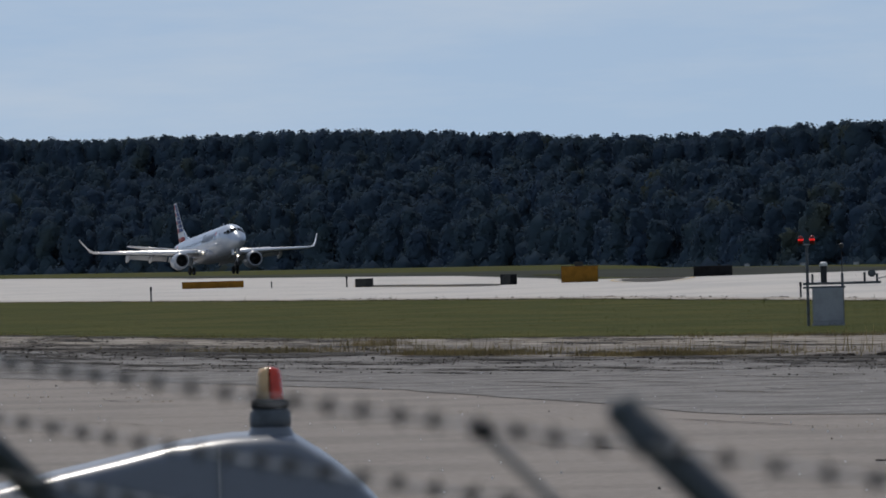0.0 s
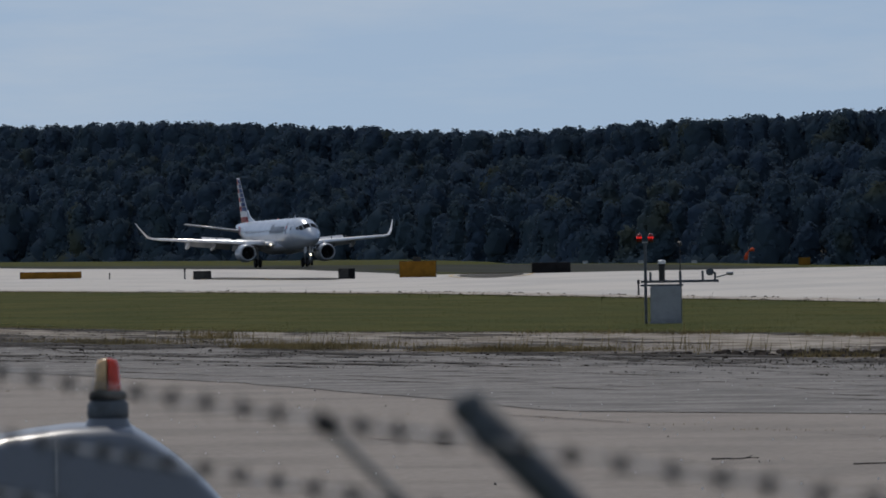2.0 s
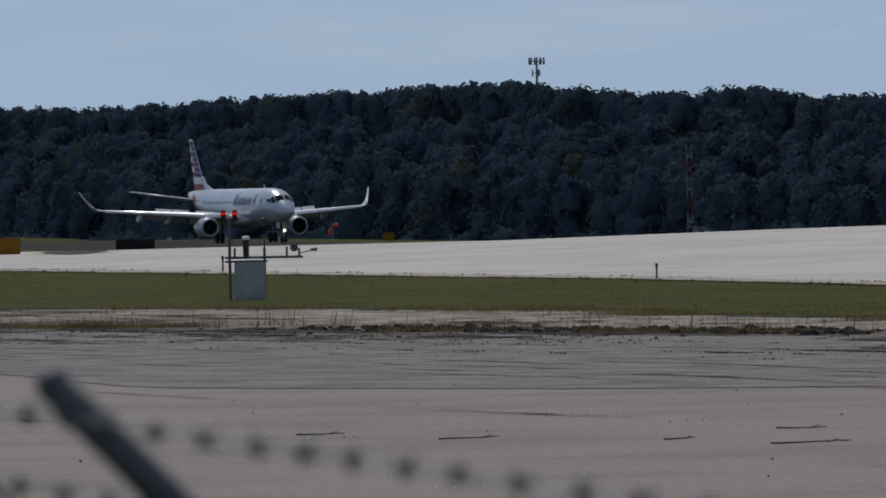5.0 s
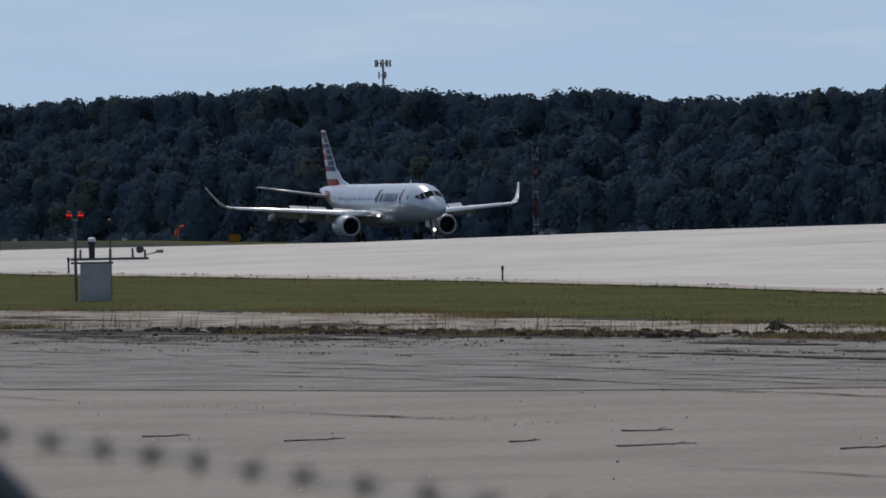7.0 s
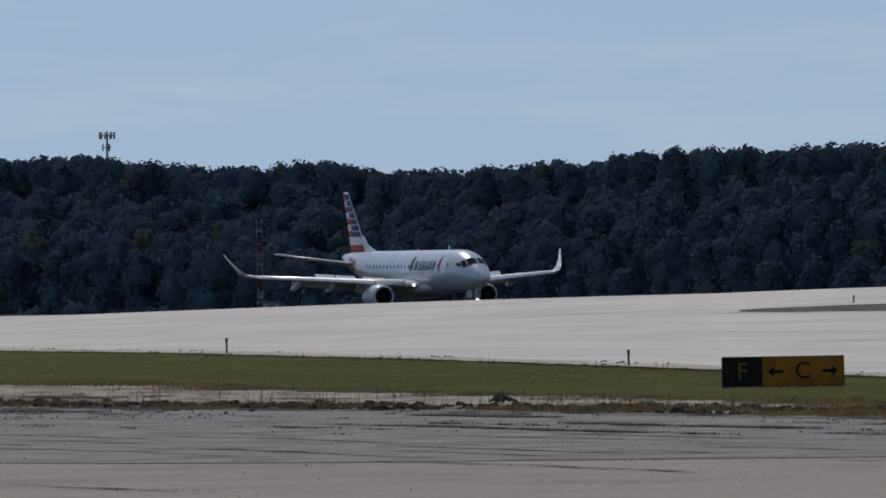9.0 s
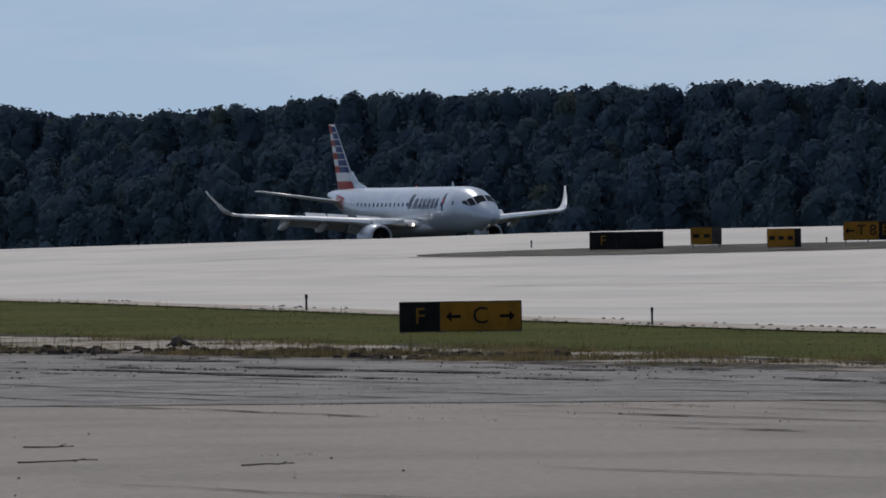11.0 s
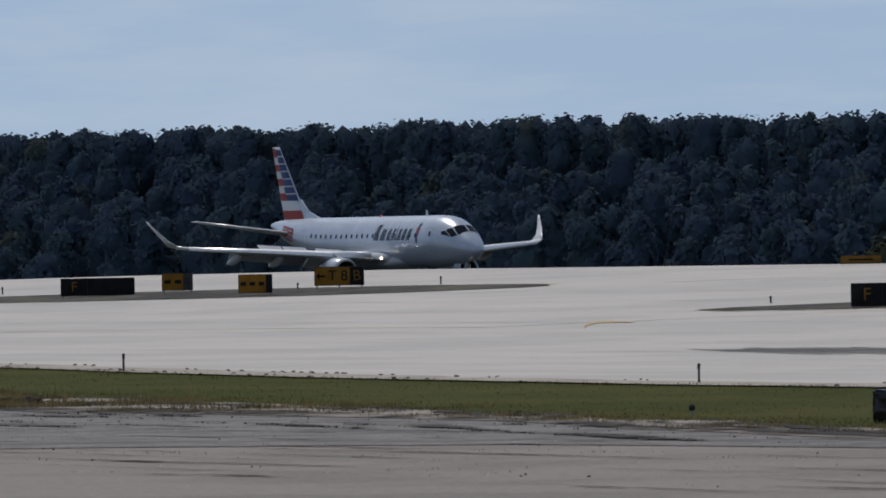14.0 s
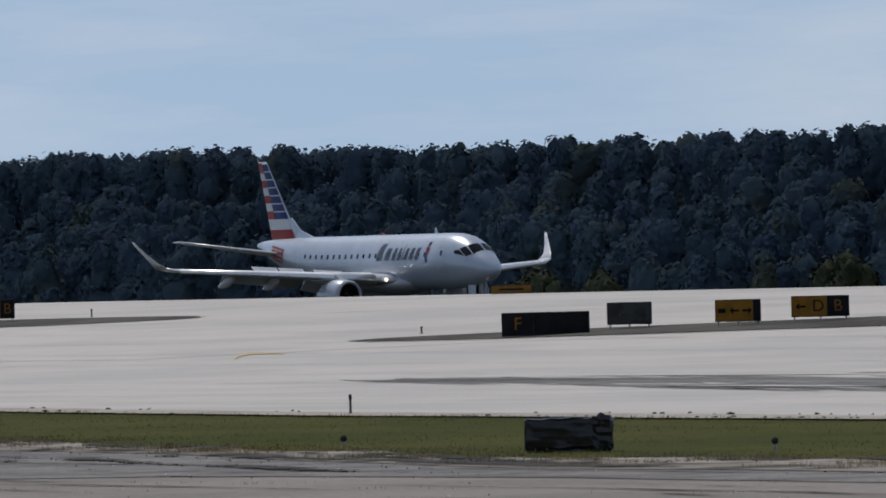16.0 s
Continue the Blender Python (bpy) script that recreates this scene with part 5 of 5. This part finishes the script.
    # stump with roots beside the dirt strip
    ob = empty("stump", grounded(21.498, 282.8), "weathered grey tree stump in the dirt", "stump")
    bm = bmesh.new()
    add_rod(bm, (0, 0, -0.1), (-0.05, 0, 0.28), 0.17, 0.12, 12)
    for v in bm.verts:
        v.co += noise.noise_vector(v.co * 6) * 0.06
    part("trunk_stub", bm, STEEL_DULL, ob, "", True)
    for a, ln in ((0.2, 0.5), (-0.5, 0.35), (2.8, 0.34)):
        part("root", rod((0.1 * math.cos(a), 0.1 * math.sin(a), 0.15), (ln * math.cos(a), ln * math.sin(a), 0.02), 0.07, 0.02, 7), BARK, ob)


def island(name, x0, x1, mid, half, lab):
    n = 60
    xs = [x0 + (x1 - x0) * i / n for i in range(n + 1)]

    def w(x):
        t = (x - x0) / (x1 - x0)
        return half * max(0.02, (4 * t * (1 - t))) ** 0.5

    sheet(name, xs, lambda x: mid(x) - w(x) + wobble(x, 31, 0.25, 5), lambda x: mid(x) + w(x), 6, 0.07, ISLAND, lab, "pavement")
    verts, faces = [], []
    for s in (-1, 1):
        k = len(verts)
        for x in xs[3:-3]:
            y = mid(x) + s * (w(x) + 0.6)
            verts += [(x, y - 0.12, terrain(x, y) + 0.06), (x, y + 0.12, terrain(x, y) + 0.06)]
        m = len(xs[3:-3])
        faces += [(k + 2 * i, k + 2 * i + 2, k + 2 * i + 3, k + 2 * i + 1) for i in range(m - 1)]
    me = bpy.data.meshes.new("island_line")
    me.from_pydata(verts, [], faces)
    me.materials.append(YELLOW_PAINT)
    tagged(new("island_line", me), "faded yellow edge line round the island", "road marking", kind="structure")


def build_markings():
    island("island_1", -803, -690, lambda x: 213 + (x + 790) * -0.19, 3.0, "dark paved island between taxiway and runway")
    island("island_2", -740, -660, lambda x: 206 + (x + 690) * -0.3, 2.5, "dark paved island between taxiway and runway")
    island("island_3", -463, -410, lambda x: 200.5 + (x + 437) * 0.17, 5.0, "dark paved island with taxiway signs")
    island("island_4", -357, -290, lambda x: 186.5 + (x + 357) * 0.33, 5.0, "dark paved island with taxiway signs")
    rng = random.Random(8)
    # curved yellow lead-in lines
    for x0, y0, x1, y1, bend in ((-352, 174, -330, 186, 4), (-480, 190, -468, 196, 2), (-402, 208, -392, 212, 1.5), (-395, 170, -352, 174, 1)):
        vs, fs = [], []
        for i in range(21):
            t = i / 20
            x, y = x0 + (x1 - x0) * t, y0 + (y1 - y0) * t + bend * math.sin(math.pi * t)
            vs += [(x, y - 0.10, terrain(x, y) + 0.062), (x, y + 0.10, terrain(x, y) + 0.062)]
        fs = [(2 * i, 2 * i + 2, 2 * i + 3, 2 * i + 1) for i in range(20)]
        scatter_mesh("taxi_line", [(vs, fs)], YELLOW_PAINT, "faded yellow taxi line on concrete", "road marking")["kind"] = "structure"
    hook = [(26.84, 384), (26.86, 389), (26.92, 392), (27.00, 391.5), (27.06, 390.5), (27.12, 389)]
    vs = []
    for i_, (a_, d_) in enumerate(hook):
        w_ = 0.22 if i_ < 4 else 0.12
        for q_ in (-w_, w_):
            p = way(a_, d_ + q_ * 6)
            vs.append((p.x, p.y, terrain(p.x, p.y) + 0.066))
    scatter_mesh("taxi_line", [(vs, [(2 * i, 2 * i + 2, 2 * i + 3, 2 * i + 1) for i in range(len(hook) - 1)])], YELLOW_PAINT, "bright yellow curved taxi line on concrete", "road marking")["kind"] = "structure"
    # dark rubber and seal streaks where aircraft turn
    items = []
    for _ in range(300):
        x0 = rng.uniform(-303, -185)
        y0 = 158.0 - (x0 + 303) * 0.05 + rng.uniform(-1, 1) * (0.8 + (x0 + 303) * 0.17)
        ln, sl = rng.uniform(5, 24), rng.uniform(-0.30, 0.05)
        vs, fs = [], []
        w0 = rng.uniform(0.2, 0.7)
        for i in range(13):
            t = i / 12
            x, y = x0 + ln * t, y0 + sl * ln * t
            w = w0 * math.sin(math.pi * (0.04 + 0.92 * t)) * (0.6 + abs(noise.noise(Vector((x, y, 0)))))
            vs += [(x, y - w, terrain(x, y) + 0.055), (x, y + w, terrain(x, y) + 0.055)]
        items.append((vs, [(2 * i, 2 * i + 2, 2 * i + 3, 2 * i + 1) for i in range(12)]))
    scatter_mesh("rubber_streaks", items, STAIN, "dark rubber streaks on the pale concrete", "tyre marks")
    # slab joints
    items = []
    for y0 in np.arange(132, 258, 7.6):
        for x0 in np.arange(-900, -170, 40):
            if grass_far(x0) + 2 > y0:
                continue
            vs = []
            for i in range(9):
                x = x0 + 5.0 * i
                vs += [(x, y0 - 0.04, terrain(x, y0) + 0.05), (x, y0 + 0.04, terrain(x, y0) + 0.05)]
            items.append((vs, [(2 * i, 2 * i + 2, 2 * i + 3, 2 * i + 1) for i in range(8)]))
    scatter_mesh("slab_joints", items, STAIN, "sealed joints between concrete slabs", "pavement joint")


lay_ground()
airliner = build_plane()
build_signs()
build_forest()
build_tower()
build_markings()
build_cabinet()
build_markers()
build_bag()
build_far_things()
build_truck()
build_fence()
build_litter()


def motions():
    walk(airliner, [
        (0.0, pose(-1127.17, 283.5, 0.34, 0, -4.8, 0)),
        (0.5, pose(-1100.75, 283.5, 0.34, 0, -4.4, 0)),
        (1.0, pose(-1075.52, 283.5, 0.27, 0, -3.5, 0)),
        (1.5, pose(-1051.10, 283.5, 0.16, 0, -2.2, 0)),
        (2.0, pose(-1027.25, 283.5, 0.06, 0, -0.9, 0)),
        (2.5, pose(-1004.20, 283.5, -0.023, 0, -0.1, 0)),
        (3.0, pose(-981.29, 283.5, -0.011, 0, 0, 0)),
        (3.5, pose(-959.07, 283.5, 0.000, 0, 0, 0)),
        (4.0, pose(-937.01, 283.5, 0.000, 0, 0, 0)),
        (6.5, pose(-830.07, 283.5, 0.000, 0, 0, 0)),
        (7.0, pose(-809.62, 283.5, 0.000, 0, 0, 0)),
        (7.5, pose(-790.25, 283.5, -0.020, 0, 0, 0)),
        (8.0, pose(-771.35, 283.5, -0.040, 0, 0, 0)),
        (8.5, pose(-753.22, 283.5, -0.060, 0, 0, 0)),
        (9.0, pose(-735.78, 283.5, -0.080, 0, 0, 0)),
        (11.5, pose(-655.96, 283.5, 0.090, 0, 0, 0)),
        (12.0, pose(-641.46, 283.5, 0.180, 0, 0, 0)),
        (12.5, pose(-627.43, 283.5, 0.270, 0, 0, 0)),
        (13.0, pose(-613.97, 283.5, 0.320, 0, 0, 0)),
        (13.5, pose(-600.91, 283.5, 0.370, 0, 0, 0)),
        (14.0, pose(-588.14, 283.5, 0.445, 0, 0, 0)),
        (14.5, pose(-575.67, 283.5, 0.520, 0, 0, 0)),
        (15.0, pose(-563.38, 283.5, 0.573, 0, 0, 0)),
        (15.5, pose(-551.08, 283.5, 0.627, 0, 0, 0)),
        (16.0, pose(-538.79, 283.5, 0.680, 0, 0, 0)),
    ])


motions()
